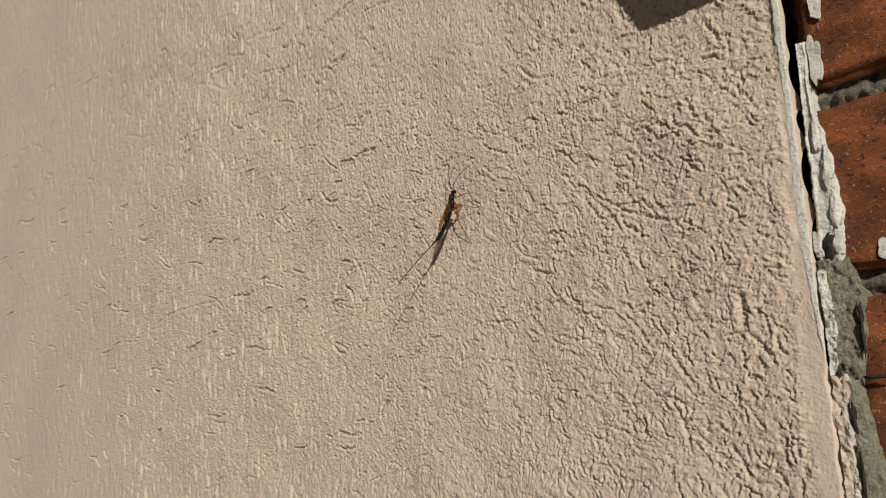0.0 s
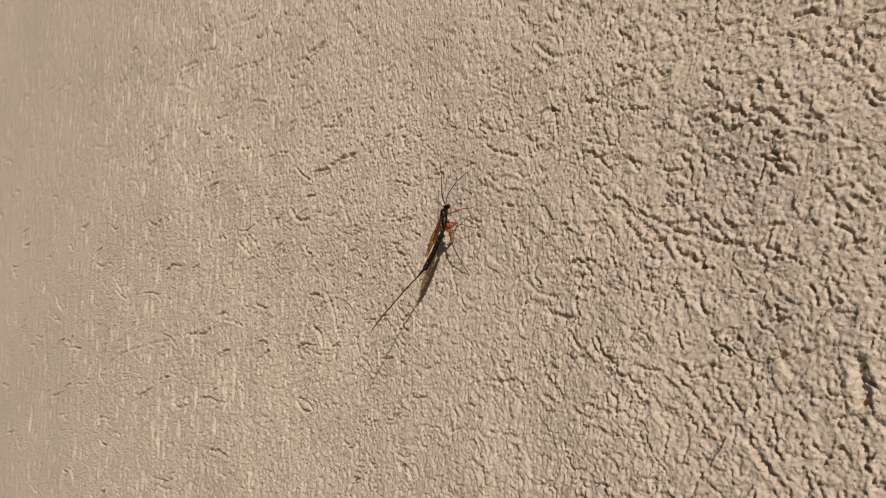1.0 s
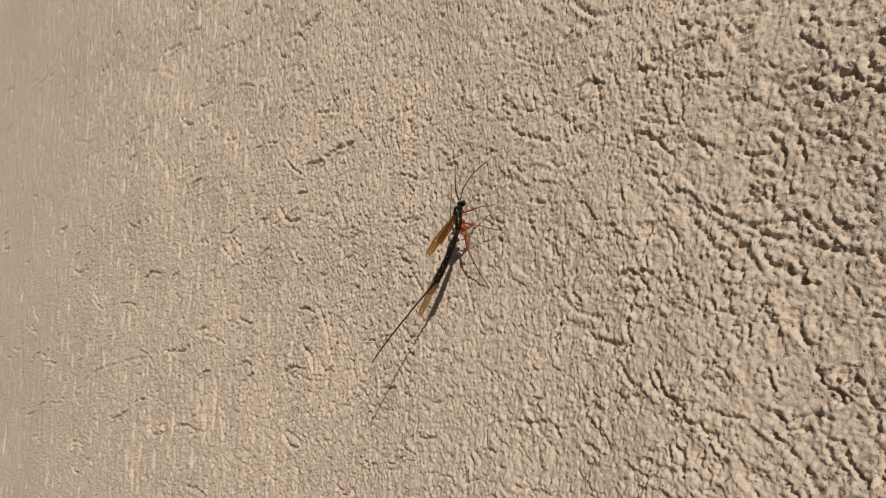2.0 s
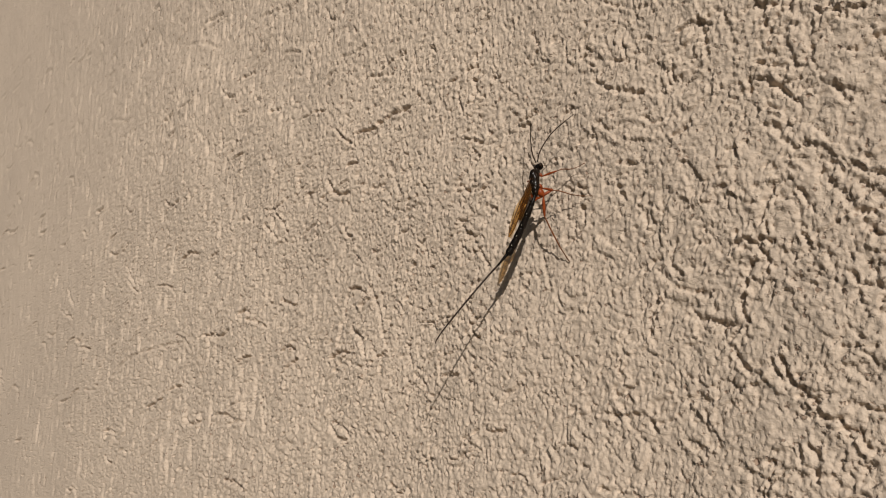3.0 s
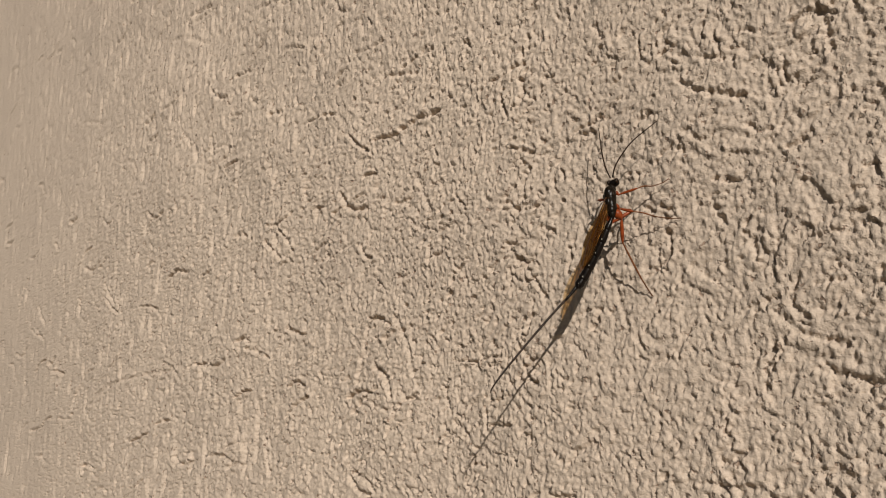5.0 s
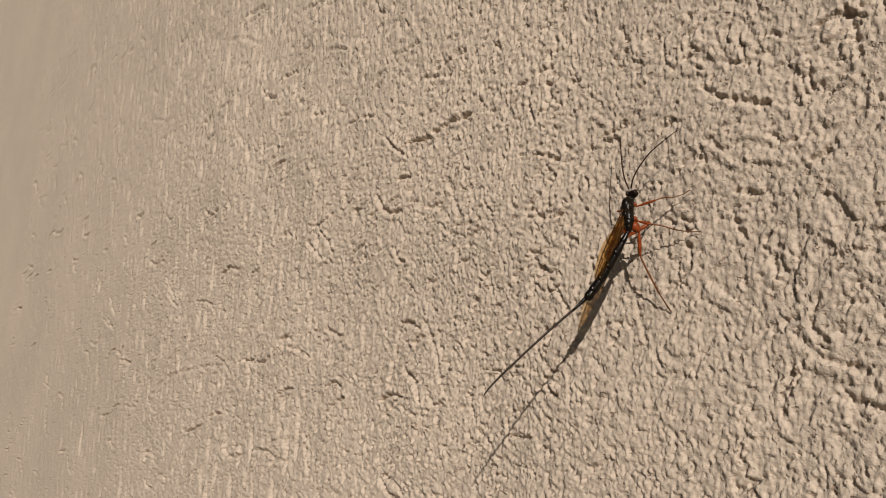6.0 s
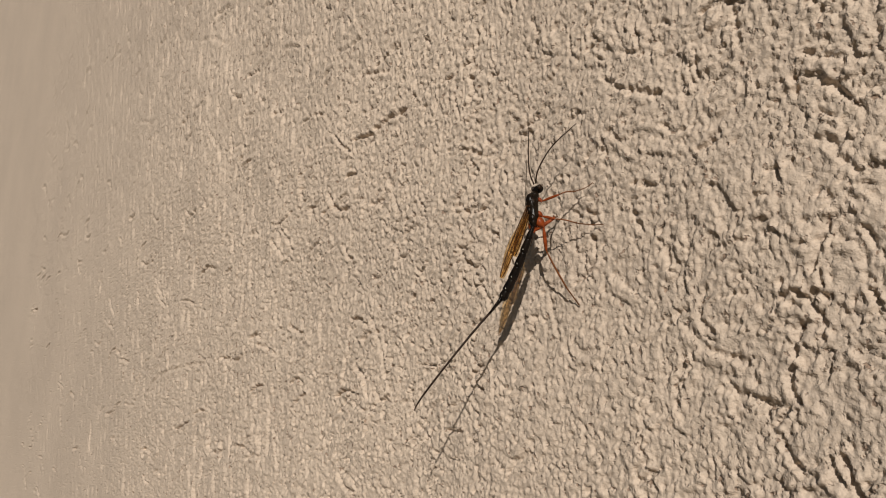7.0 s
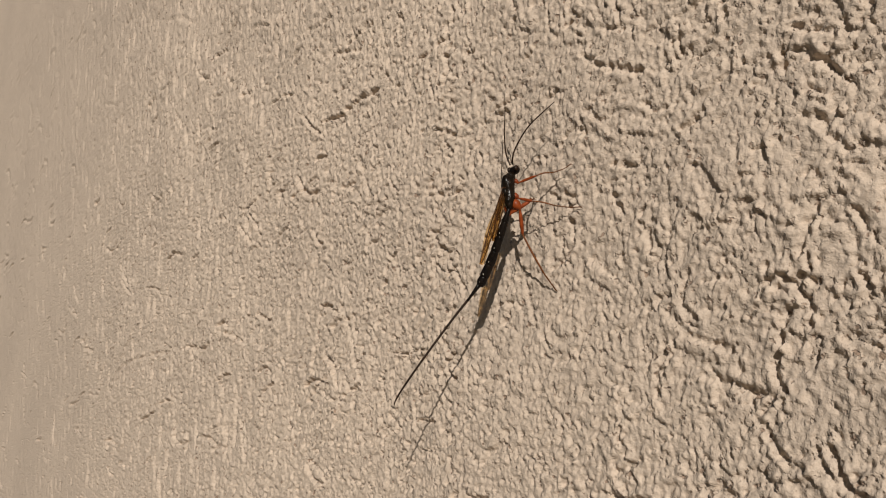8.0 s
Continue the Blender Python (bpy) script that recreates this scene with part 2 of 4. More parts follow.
def relief(x, z):
    """Height of the render above the wall's plane, in metres."""
    wx = x + 0.0015 * sample(T_WARP, x, z)
    wz = z + 0.0015 * sample(T_WARP, x + 0.2, z + 0.13)
    near = ease(-1.6, -0.40, x)
    keep = 0.40 + 0.60 * near
    coarse = ease(-0.250, -0.120, x + 0.20 * (1.50 - z) + 0.010 * sample(T_BROAD, x, z))
    flat = ease(-0.5, 0.7, sample(T_PATCH, x + 0.1, z + 0.31))
    # crooked crevices where the trowel dragged the grains
    crack = np.exp(-(sample(T_WORM, wx + 0.21, wz + 0.07) / 0.16) ** 2) * ease(0.2, 1.0, sample(T_PATCH, x, z))
    nick = np.exp(-(sample(T_LUMP, wx + 0.31, wz) / 0.26) ** 2) * ease(0.8, 1.4, sample(T_GATE, x + 0.05, z))
    lumps = pit(sample(T_LUMP, wx, wz), 0.85)
    ridged = (0.45 + 0.55 * flat) * (1 - 0.4 * ease(-0.085, -0.055, x))
    far = ease(-0.34, -0.20, -0.54 - x)
    # what the widening mesh can still carry
    step = 0.00034 + 0.0024 * np.maximum(0.0, -0.235 - x) + 0.0052 * np.maximum(0.0, -0.50 - x)
    fine, middle, wide = 1 - ease(0.0009, 0.0020, step), 1 - ease(0.0018, 0.0035, step), 1 - ease(0.0035, 0.0060, step)
    h = 0.0005 * sample(T_BROAD, x, z) * ease(-0.7, -0.25, x)
    h += 0.0010 * np.exp(-((x + 0.160) ** 2 + (z - 1.522) ** 2) / 0.018 ** 2)
    # gritty skin with pockets and crumbs; its grain follows the strokes of the trowel
    stroke = ease(-0.5, 0.5, sample(T_BROAD, x + 0.15, z + 0.27) + 8.0 * (1.48 - z) + 4.0 * (x + 0.10))
    skin = sample(T_GRIT, x, z)
    other = (1 - stroke) * sample(T_CRUMB, wx + 0.19, wz + 0.08) + stroke * sample(T_DRAWN, wx + 0.13, wz + 0.24)
    h += 0.00008 * skin * keep * fine
    h += (0.00004 + 0.00010 * coarse) * other * keep * middle
    h -= (0.00042 + 0.00020 * coarse) * pit(other, 1.10) * keep * middle
    h += (0.00014 + 0.00022 * coarse) * pit(-other, 1.10) * keep * middle
    # narrow crooked cuts, and torn edges where the skin lifts in low steps
    worm = sample(T_WORM, wx, wz) + 0.15 * skin
    h -= 0.00062 * coarse * np.exp(-(worm / 0.11) ** 2) * ease(-0.2, 0.6, sample(T_PATCH, x + 0.13, z + 0.05)) * middle
    torn = sample(T_WORM, wx + 0.37, wz + 0.11) + 0.15 * skin
    h += (0.00008 + 0.00022 * coarse) * np.tanh(torn / 0.12) * ease(-0.2, 0.6, sample(T_PATCH, x + 0.23, z + 0.17)) * keep * middle
    h += coarse * ridged * 0.00026 * np.tanh(1.2 * np.abs(sample(T_BIG, wx, wz)))
    h += 0.00010 * np.tanh(sample(T_LUMP, wx + 0.27, wz + 0.41) / 0.2) * ease(0.0, 0.9, sample(T_GATE, x + 0.31, z + 0.2)) * keep * fine
    h -= 0.0001 * coarse
    h -= (0.00056 * coarse + 0.00040 * (1 - coarse) * near) * crack * middle
    h -= (0.00012 * coarse + 0.00030 * (1 - coarse)) * lumps * keep * fine
    h += (0.00018 * coarse + 0.00026 * (1 - coarse)) * pit(sample(T_LUMP, wx + 0.11, wz + 0.23), 0.8) * keep * fine
    h += 0.00036 * far * pit(sample(T_DASH, x, z), 1.1) * wide
    h -= 0.00070 * far * pit(sample(T_DASH, x + 0.2, z + 0.2), 1.3) * wide
    h -= (0.00120 - 0.0006 * coarse) * nick * keep * fine
    h -= (0.00010 + 0.00035 * (1 - near)) * pit(sample(T_STREAK, wx, z), 0.5) * keep * fine
    h += (0.00024 + 0.00008 * far) * pit(sample(T_STREAK, x + 0.3, z + 0.1), 1.3) * (1 - coarse) * keep * fine
    h += 0.00014 * sample(T_SAND, x, z) * near * (1 - ease(0.0004, 0.0009, step))
    h -= 0.0011 * ease(1.9, 2.5, sample(T_LUMP, x + 0.17, z + 0.05)) * near * (1 - 0.65 * coarse) * (1 - 0.8 * ease(-0.09, -0.06, x))
    return h


T_WARP, T_BROAD = banded(0.05, 0.012), banded(0.3, 0.045)
T_PATCH, T_GATE = banded(0.030, 0.011), banded(0.0090, 0.0035)
T_BIG = banded(0.0150, 0.0085, 1.15)
T_DASH = banded(0.0110, 0.0048, 1.0, 3.6)
T_WORM, T_LUMP = banded(0.0100, 0.0038, 1.25), banded(0.0046, 0.0017, 1.45)
T_CRUMB, T_DRAWN = rugged(0.008, 0.0010, 0.9), rugged(0.008, 0.0010, 0.9, -1.0, 2.0)
T_GRIT = rugged(0.0050, 0.0011, 0.6)
T_STREAK, T_SAND = banded(0.0045, 0.0016, 1.0, 3.5), banded(0.0019, 0.0008)


def carve(h, x, z, points, width, depth, lip=0.22):
    """A trowel groove of that width and depth along a smooth line of (x, z) points, with a raised lip beside it."""
    line = np.array(spline(points, 8))
    lo, hi = line.min(0) - 4 * width, line.max(0) + 4 * width
    near = (slice(*np.searchsorted(x[:, 0], (lo[0], hi[0]))), slice(*np.searchsorted(z[0], (lo[1], hi[1]))))
    px, pz = x[near], z[near]
    if px.size == 0:
        return
    best = np.full(px.shape, 1.0)
    for (ax, az), (bx, bz) in zip(line, line[1:]):
        dx, dz = bx - ax, bz - az
        t = np.clip(((px - ax) * dx + (pz - az) * dz) / (dx * dx + dz * dz + 1e-12), 0, 1)
        best = np.minimum(best, np.hypot(px - ax - t * dx, pz - az - t * dz))
    best = best + 0.00022 * sample(T_LUMP, px + 0.09, pz) + 0.00012 * sample(T_SAND, px, pz)
    fade = 0.85 + 0.20 * sample(T_GATE, px + 0.07, pz + 0.02)
    r = np.abs(best) / (1.1 * width)
    h[near] += 1.5 * depth * np.clip(fade, 0.2, 1.3) * (lip * np.exp(-((r - 1.5) / 0.6) ** 2) - np.exp(-(r / 0.62) ** 2))


def graded(core_a, core_b, step, end_a, end_b, growth_a, growth_b, most):
    """Positions with an even step in the core that widen outwards."""
    mid = list(np.arange(core_a, core_b, step))
    def out(start, end, growth):
        s, at, sign, got = step, start, (1 if end > start else -1), []
        while (end - at) * sign > 0:
            s = min(s * growth, most)
            at += s * sign
            got.append(at)
        return got
    return np.array(out(core_a, end_a, growth_a)[::-1] + mid + out(core_b, end_b, growth_b))


GROOVES = [
    ([(-0.0282, 1.4636), (-0.0280, 1.4593), (-0.0277, 1.4529)], 0.0016, 0.00105),
    ([(-0.0276, 1.4536), (-0.0317, 1.4508), (-0.0353, 1.4490)], 0.0007, 0.00056),
    ([(-0.0312, 1.5781), (-0.0286, 1.5732), (-0.0259, 1.5674)], 0.0011, 0.00064),
    ([(-0.0479, 1.5414), (-0.0476, 1.5372), (-0.0423, 1.5353), (-0.0380, 1.5300), (-0.0325, 1.5274)], 0.0009, 0.00080),
    ([(-0.1265, 1.5894), (-0.1210, 1.5835), (-0.1144, 1.5794), (-0.1081, 1.5787)], 0.0010, 0.00064),
    ([(-0.3991, 1.6621), (-0.4219, 1.6747), (-0.4453, 1.6822)], 0.0008, 0.00040),
    ([(-0.3682, 1.6917), (-0.3500, 1.6910), (-0.3279, 1.6853)], 0.0009, 0.00040),
    ([(-0.0709, 1.5266), (-0.0678, 1.5301), (-0.0649, 1.5239), (-0.0664, 1.5176)], 0.0008, 0.00044),
    ([(-0.0944, 1.5185), (-0.0832, 1.5123), (-0.0734, 1.5053)], 0.0009, 0.00048),
    ([(-0.0916, 1.5161), (-0.0828, 1.5072), (-0.0780, 1.4988)], 0.0009, 0.00048),
    ([(-0.0946, 1.5162), (-0.0887, 1.5066), (-0.0845, 1.4990)], 0.0009, 0.00048),
]
GROOVES_LOW = [
    ([(-0.0766, 1.5069), (-0.0661, 1.5024), (-0.0545, 1.4983)], 0.0009, 0.00048),
    ([(-0.1203, 1.5630), (-0.1188, 1.5572), (-0.1186, 1.5516)], 0.0007, 0.00044),
    ([(-0.1137, 1.5611), (-0.1119, 1.5553), (-0.1114, 1.5496)], 0.0007, 0.00044),
    ([(-0.1103, 1.4552), (-0.1058, 1.4536), (-0.1012, 1.4525)], 0.0008, 0.00048),
    ([(-0.0588, 1.4438), (-0.0543, 1.4365), (-0.0497, 1.4300)], 0.0010, 0.00064),
    ([(-0.0609, 1.4256), (-0.0570, 1.4168), (-0.0550, 1.4072)], 0.0010, 0.00056),
    ([(-0.0384, 1.4081), (-0.0344, 1.4017), (-0.0323, 1.3961)], 0.0010, 0.00064),
    ([(-0.0259, 1.4486), (-0.0212, 1.4432), (-0.0180, 1.4369)], 0.0011, 0.00056),
    ([(-0.0096, 1.4123), (-0.0097, 1.4037), (-0.0139, 1.3937)], 0.0010, 0.00040),
    ([(-0.0790, 1.4622), (-0.0733, 1.4555), (-0.0700, 1.4492)], 0.0009, 0.00056),
    ([(-0.2018, 1.5226), (-0.1987, 1.5172), (-0.1942, 1.5104)], 0.0006, 0.00048),
]
GROOVES_FAR = [
    ([(-0.1729, 1.5106), (-0.1707, 1.5014), (-0.1660, 1.4949)], 0.0006, 0.00040),
    ([(-0.1550, 1.4664), (-0.1471, 1.4657), (-0.1411, 1.4655), (-0.1384, 1.4618)], 0.0007, 0.00056),
    ([(-0.1463, 1.5518), (-0.1423, 1.5499), (-0.1375, 1.5479)], 0.0008, 0.00080),
    ([(-0.0725, 1.5026), (-0.0683, 1.4988), (-0.0673, 1.4943)], 0.0006, 0.00048),
    ([(-0.5080, 1.4945), (-0.4820, 1.5038), (-0.4427, 1.5068), (-0.4105, 1.5068)], 0.0009, 0.00036),
    ([(-0.4191, 1.5106), (-0.4081, 1.5069), (-0.4005, 1.5012)], 0.0007, 0.00040),
    ([(-0.2557, 1.5994), (-0.2487, 1.6002), (-0.2420, 1.6005)], 0.0005, 0.00040),
    ([(-0.1353, 1.5004), (-0.1306, 1.4956), (-0.1222, 1.4928)], 0.0008, 0.00056),
    ([(-0.1130, 1.5374), (-0.1091, 1.5390), (-0.1032, 1.5383)], 0.0008, 0.00048),
    ([(-0.1303, 1.5068), (-0.1319, 1.5019), (-0.1295, 1.4986)], 0.0007, 0.00048),
    ([(-0.1032, 1.5292), (-0.1018, 1.5250), (-0.0985, 1.5222)], 0.0007, 0.00048),
    ([(-0.1282, 1.4886), (-0.1196, 1.4855), (-0.1126, 1.4853)], 0.0008, 0.00056),
]
CUTS_HIGH = [
    [(-0.401, 1.7268), (-0.3888, 1.7233), (-0.3813, 1.7169)],
    [(-0.4456, 1.7403), (-0.4374, 1.7383), (-0.4292, 1.7351)],
    [(-0.3933, 1.6874), (-0.384, 1.6856), (-0.3746, 1.6826)],
    [(-0.3546, 1.6766), (-0.3477, 1.6726), (-0.3408, 1.6675)],
    [(-0.3517, 1.6604), (-0.3392, 1.6585), (-0.3251, 1.6555)],
    [(-0.3281, 1.6325), (-0.3214, 1.6306), (-0.3146, 1.6276)],
    [(-0.3694, 1.6347), (-0.3619, 1.634), (-0.3543, 1.6321)],
    [(-0.3726, 1.6167), (-0.3678, 1.616), (-0.363, 1.6141)],
    [(-0.3558, 1.6202), (-0.3501, 1.6147), (-0.3466, 1.6188)],
    [(-0.4495, 1.644), (-0.4337, 1.6422), (-0.4214, 1.6455)],
    [(-0.2712, 1.6721), (-0.2613, 1.6745), (-0.2515, 1.6757)],
    [(-0.2421, 1.6644), (-0.2274, 1.6634), (-0.2127, 1.6612)],
]
CUTS_LOW = [
    [(-0.2544, 1.5975), (-0.2469, 1.5988), (-0.2393, 1.5989)],
    [(-0.417, 1.681), (-0.4061, 1.681), (-0.3951, 1.6799)],
    [(-0.705, 1.8506), (-0.6844, 1.8473), (-0.6638, 1.8428)],
    [(-0.558, 1.6704), (-0.5441, 1.6662), (-0.5302, 1.6607)],
    [(-0.4241, 1.4838), (-0.4167, 1.4849), (-0.4094, 1.4849)],
    [(-0.4503, 1.5609), (-0.4449, 1.5618), (-0.4395, 1.5616)],
    [(-0.2601, 1.5068), (-0.2531, 1.5083), (-0.2462, 1.5087)],
    [(-0.3446, 1.5108), (-0.3365, 1.5088), (-0.3284, 1.5056)],
]
RIDGES = [
    [(-0.4863, 1.6501), (-0.4854, 1.6363), (-0.4845, 1.6213)],
    [(-0.6017, 1.7116), (-0.5822, 1.6825), (-0.556, 1.6574)],
    [(-0.7761, 1.8011), (-0.7651, 1.7775), (-0.7542, 1.7527)],
    [(-0.386, 1.6179), (-0.3896, 1.6063), (-0.3933, 1.5936)],
    [(-0.6024, 1.648), (-0.5982, 1.6415), (-0.5941, 1.6339)],
    [(-0.4167, 1.5392), (-0.4156, 1.533), (-0.4145, 1.5255)],
    [(-0.3388, 1.5406), (-0.335, 1.534), (-0.3313, 1.5262)],
    [(-0.5282, 1.5393), (-0.5287, 1.5324), (-0.5292, 1.5243)],
    [(-0.6449, 1.5928), (-0.6409, 1.58), (-0.6369, 1.5661)],
    [(-0.5451, 1.5415), (-0.5458, 1.5359), (-0.5465, 1.5291)],
]


SURFACE = {}


def face_of_wall(px, pz):
    """The depth y of the render's face at (x, z)."""
    i, j = np.searchsorted(SURFACE["x"], px), np.searchsorted(SURFACE["z"], pz)
    return float(SURFACE["y"][i - 2:i + 3, j - 2:j + 3].min())


def build_wall():
    xs = graded(-0.235, -0.085, 0.00034, -0.50, 0.0, 1.0024, 1.01, 0.02)
    left = graded(-0.50, -0.4991, 0.00098, -2.45, -0.4991, 1.0075, 1.01, 0.03)
    xs = np.concatenate([left[left < xs[0] - 0.0003], xs])
    xs = np.concatenate([xs[xs < -0.085], np.arange(-0.085, 0.0001, 0.00047)])
    xs[-1] = 0.0
    zs = graded(1.400, 1.565, 0.00040, 0.0, 3.0, 1.02, 1.0065, 0.08)
    zs[0], zs[-1] = 0.0, 3.0
    x, z = np.meshgrid(xs, zs, indexing="ij")
    h = relief(x, z)
    for points, width, depth in GROOVES + GROOVES_LOW + GROOVES_FAR:
        far = points[0][0] < -0.22
        carve(h, x, z, points, width * (1.35 if far else 1.1), depth * (1.2 if far else 0.95), 0.3)
    # fine dragged cuts and thin upright ridges in the smoother stretch
    for points in CUTS_HIGH + CUTS_LOW:
        carve(h, x, z, points, 0.00085, 0.00070, 0.3)
    for points in RIDGES:
        carve(h, x, z, points, 0.0010, -0.00028, 0.0)
    # short dragged crescents, mostly level, everywhere but on the border
    drag = random.Random(11)
    for k in range(640):
        cx = -0.20 - 0.75 * drag.random() ** 2.3 if k % 5 < 3 else drag.uniform(-0.24, -0.015)
        cz = drag.uniform(1.36, 1.68 - 0.25 * (cx + 0.24)) if cx < -0.24 else drag.uniform(1.39, 1.60)
        big = 1.6 - 1.6 * (cx + 0.24) if cx < -0.24 else 1.0
        length, turn = drag.uniform(0.0018, 0.0050) * big * (1.15 if cx < -0.24 else 1), drag.gauss(-0.15, 0.55) + (drag.choice((0, 1.3)) if cx > -0.24 else 0)
        bow = drag.uniform(-0.35, 0.35) * length
        ax, az = length * math.cos(turn), length * math.sin(turn)
        carve(h, x, z, [(cx - ax, cz - az), (cx - az * bow / length, cz + ax * bow / length), (cx + ax, cz + az)], drag.uniform(0.0004, 0.0008) * big ** 0.75, drag.uniform(0.00030, 0.00080) * big ** 0.7)
    # long crooked crevices beside the border, slanting down towards it
    for k in range(230):
        cx = -0.012 - 0.105 * drag.random() ** 1.3
        cz = drag.uniform(1.38, 1.60)
        low = 1.0 if cz < 1.505 else 0.35
        turn = -1.05 * low + drag.gauss(0, 0.40 + 0.5 * (1 - low))
        length = drag.uniform(0.0020, 0.0068) * (0.6 + 0.4 * low)
        ux, uz = math.cos(turn), math.sin(turn)
        pts = []
        for s in (-1, -0.5, 0, 0.5, 1):
            off = drag.gauss(0, 0.16) * length
            pts.append((cx + ux * s * length - uz * off, cz + uz * s * length + ux * off))
        carve(h, x, z, pts, drag.uniform(0.0004, 0.0008), drag.uniform(0.00025, 0.00080), 0.3)
    h *= 1 + 0.12 * ease(-0.150, -0.060, x) + 0.24 * ease(-0.9, -0.4, x) * (1 - ease(-0.24, -0.17, x))
    # the smooth border, rounded back into the joint
    w = border_width(z) + 0.0006 * sample(T_PATCH, 0 * x, z) + 0.0003 * sample(T_GATE, 0 * x, z)
    inside = ease(-1.30, -0.75, x / w)
    h = h * (1 - 0.85 * inside) - 0.0004 * inside
    edge = np.clip((x + 0.0010 - 0.0003 * sample(T_PATCH, 0 * x + 0.3, z)) / 0.0013, 0, 1)
    y = -h + 0.0085 * (1 - np.sqrt(np.maximum(0, 1 - edge ** 2.2)))
    verts = np.stack([x, y, z], -1).reshape(-1, 3)
    nx, nz = x.shape
    SURFACE.update(x=xs, z=zs, y=y)
    i = np.arange(nx * nz).reshape(nx, nz)
    quads = np.stack([i[:-1, :-1], i[1:, :-1], i[1:, 1:], i[:-1, 1:]], -1).reshape(-1, 4)
    me = bpy.data.meshes.new("wall_render")
    me.vertices.add(len(verts))
    me.vertices.foreach_set("co", verts.ravel())
    me.loops.add(quads.size)
    me.loops.foreach_set("vertex_index", quads.ravel())
    me.polygons.add(len(quads))
    me.polygons.foreach_set("loop_start", np.arange(len(quads)) * 4)
    me.polygons.foreach_set("use_smooth", np.ones(len(quads), bool))
    me.materials.append(STUCCO)
    me.materials.append(BORDER)
    col = (inside > 0.5)[:-1, :-1].reshape(-1)
    me.polygons.foreach_set("material_index", col.astype(np.int32))
    me.update()
    me.validate()
    return tagged(new("wall_render", me), "beige sand-textured render with trowel grooves, sunlit", "wall", kind="structure")


def box(bm, lo, hi):
    m = Matrix.Translation((Vector(lo) + Vector(hi)) / 2) @ Matrix.Diagonal((*(Vector(hi) - Vector(lo)), 1))
    bmesh.ops.create_cube(bm, size=1, matrix=m)
    return bm


wall = build_wall()
# added dark block: its colour gives the open joints their shade
core = tagged(mesh_ob("wall_core", box(bmesh.new(), (-2.45, 0.0165, 0), (0.9, 0.25, 3.0)), SHADE, False), "added dark block that puts shade into the gaps behind render and bricks", "wall", kind="structure")
ground_bm = bmesh.new()
bmesh.ops.create_grid(ground_bm, x_segments=40, y_segments=40, size=400)
ground = tagged(mesh_ob("ground", ground_bm, GROUND), "dry gravelly ground in front of the wall", "ground", kind="structure")


# ---- the brickwork beside the render ----
def build_bricks():
    # the raked mortar bed, uneven where it shows
    bm = bmesh.new()
    bmesh.ops.create_grid(bm, x_segments=200, y_segments=290, size=1, matrix=Matrix.Translation((0.105, 0.0122, 1.48)) @ pose(0, 0, 0, 90) @ Matrix.Diagonal((0.105, 0.14, 1, 1)))
    for v in bm.verts:
        low = (v.co.z - 1.4995 - 0.5 * 0.0702 + 0.0008) % 0.0702
        low = min(low, 0.0702 - low)
        v.co.y -= 0.0022 * noise.fractal(v.co * 260, 0.8, 2.0, 4) + 0.0012 * noise.noise(v.co * 60) + 0.0028 * math.exp(-(low / 0.0026) ** 2)
    base = tagged(mesh_ob("brick_wall", bm, MORTAR), "old red brick wall with dark raked mortar joints", "brick wall", kind="structure")
    course, tall = 0.0702, 0.0610
    meshes = []
    for k in range(6):
        bm = bmesh.new()
        bmesh.ops.create_cube(bm, size=1, matrix=Matrix.Diagonal((0.215, 0.05, tall, 1)))
        bmesh.ops.bevel(bm, geom=bm.edges[:], offset=0.0022, segments=2, affect="EDGES")
        bmesh.ops.subdivide_edges(bm, edges=[e for e in bm.edges if e.calc_length() > 0.1], cuts=40, use_grid_fill=True)
        bmesh.ops.subdivide_edges(bm, edges=[e for e in bm.edges if e.calc_length() > 0.04 and abs(e.verts[0].co.z - e.verts[1].co.z) > 0.04], cuts=22, use_grid_fill=True)
        for v in bm.verts:
            c = v.co.copy()
            seed = Vector((k * 9.1, 0, 3))
            v.co += 0.0012 * noise.noise_vector(c * 60 + seed)
            if c.y < 0:
                v.co.y += 0.0024 * abs(noise.noise(Vector((c.x * 25, k, c.z * 80)))) + 0.0009 * noise.fractal(c * 190 + seed, 0.9, 2.0, 3)
        me = bpy.data.meshes.new("brick")
        bm.to_mesh(me)
        bm.free()
        me.materials.append(BRICK)
        me.polygons.foreach_set("use_smooth", [True] * len(me.polygons))
        meshes.append(me)
    bm = bmesh.new()
    bmesh.ops.create_cube(bm, size=1, matrix=Matrix.Diagonal((0.215, 0.05, tall, 1)))
    bmesh.ops.bevel(bm, geom=bm.edges[:], offset=0.0025, segments=1, affect="EDGES")
    simple = bpy.data.meshes.new("brick")
    bm.to_mesh(simple)
    bm.free()
    simple.materials.append(BRICK)
    for row in range(-20, 21):
        z = 1.4995 + row * course
        for col in range(4):
            x0 = 0.0042 + random.uniform(-0.0012, 0.0012) + col * 0.224 - (0.112 if row % 2 and col else 0.0)
            ob = new("brick", meshes[(row * 5 + col * 2) % 6] if abs(row) < 5 and col == 0 else simple)
            ob.parent = base
            ob.matrix_basis = pose(x0 + 0.1075, 0.0295, z, random.uniform(-0.6, 0.6), random.uniform(-0.8, 0.8), random.uniform(-0.5, 0.5))
    return base


build_bricks()


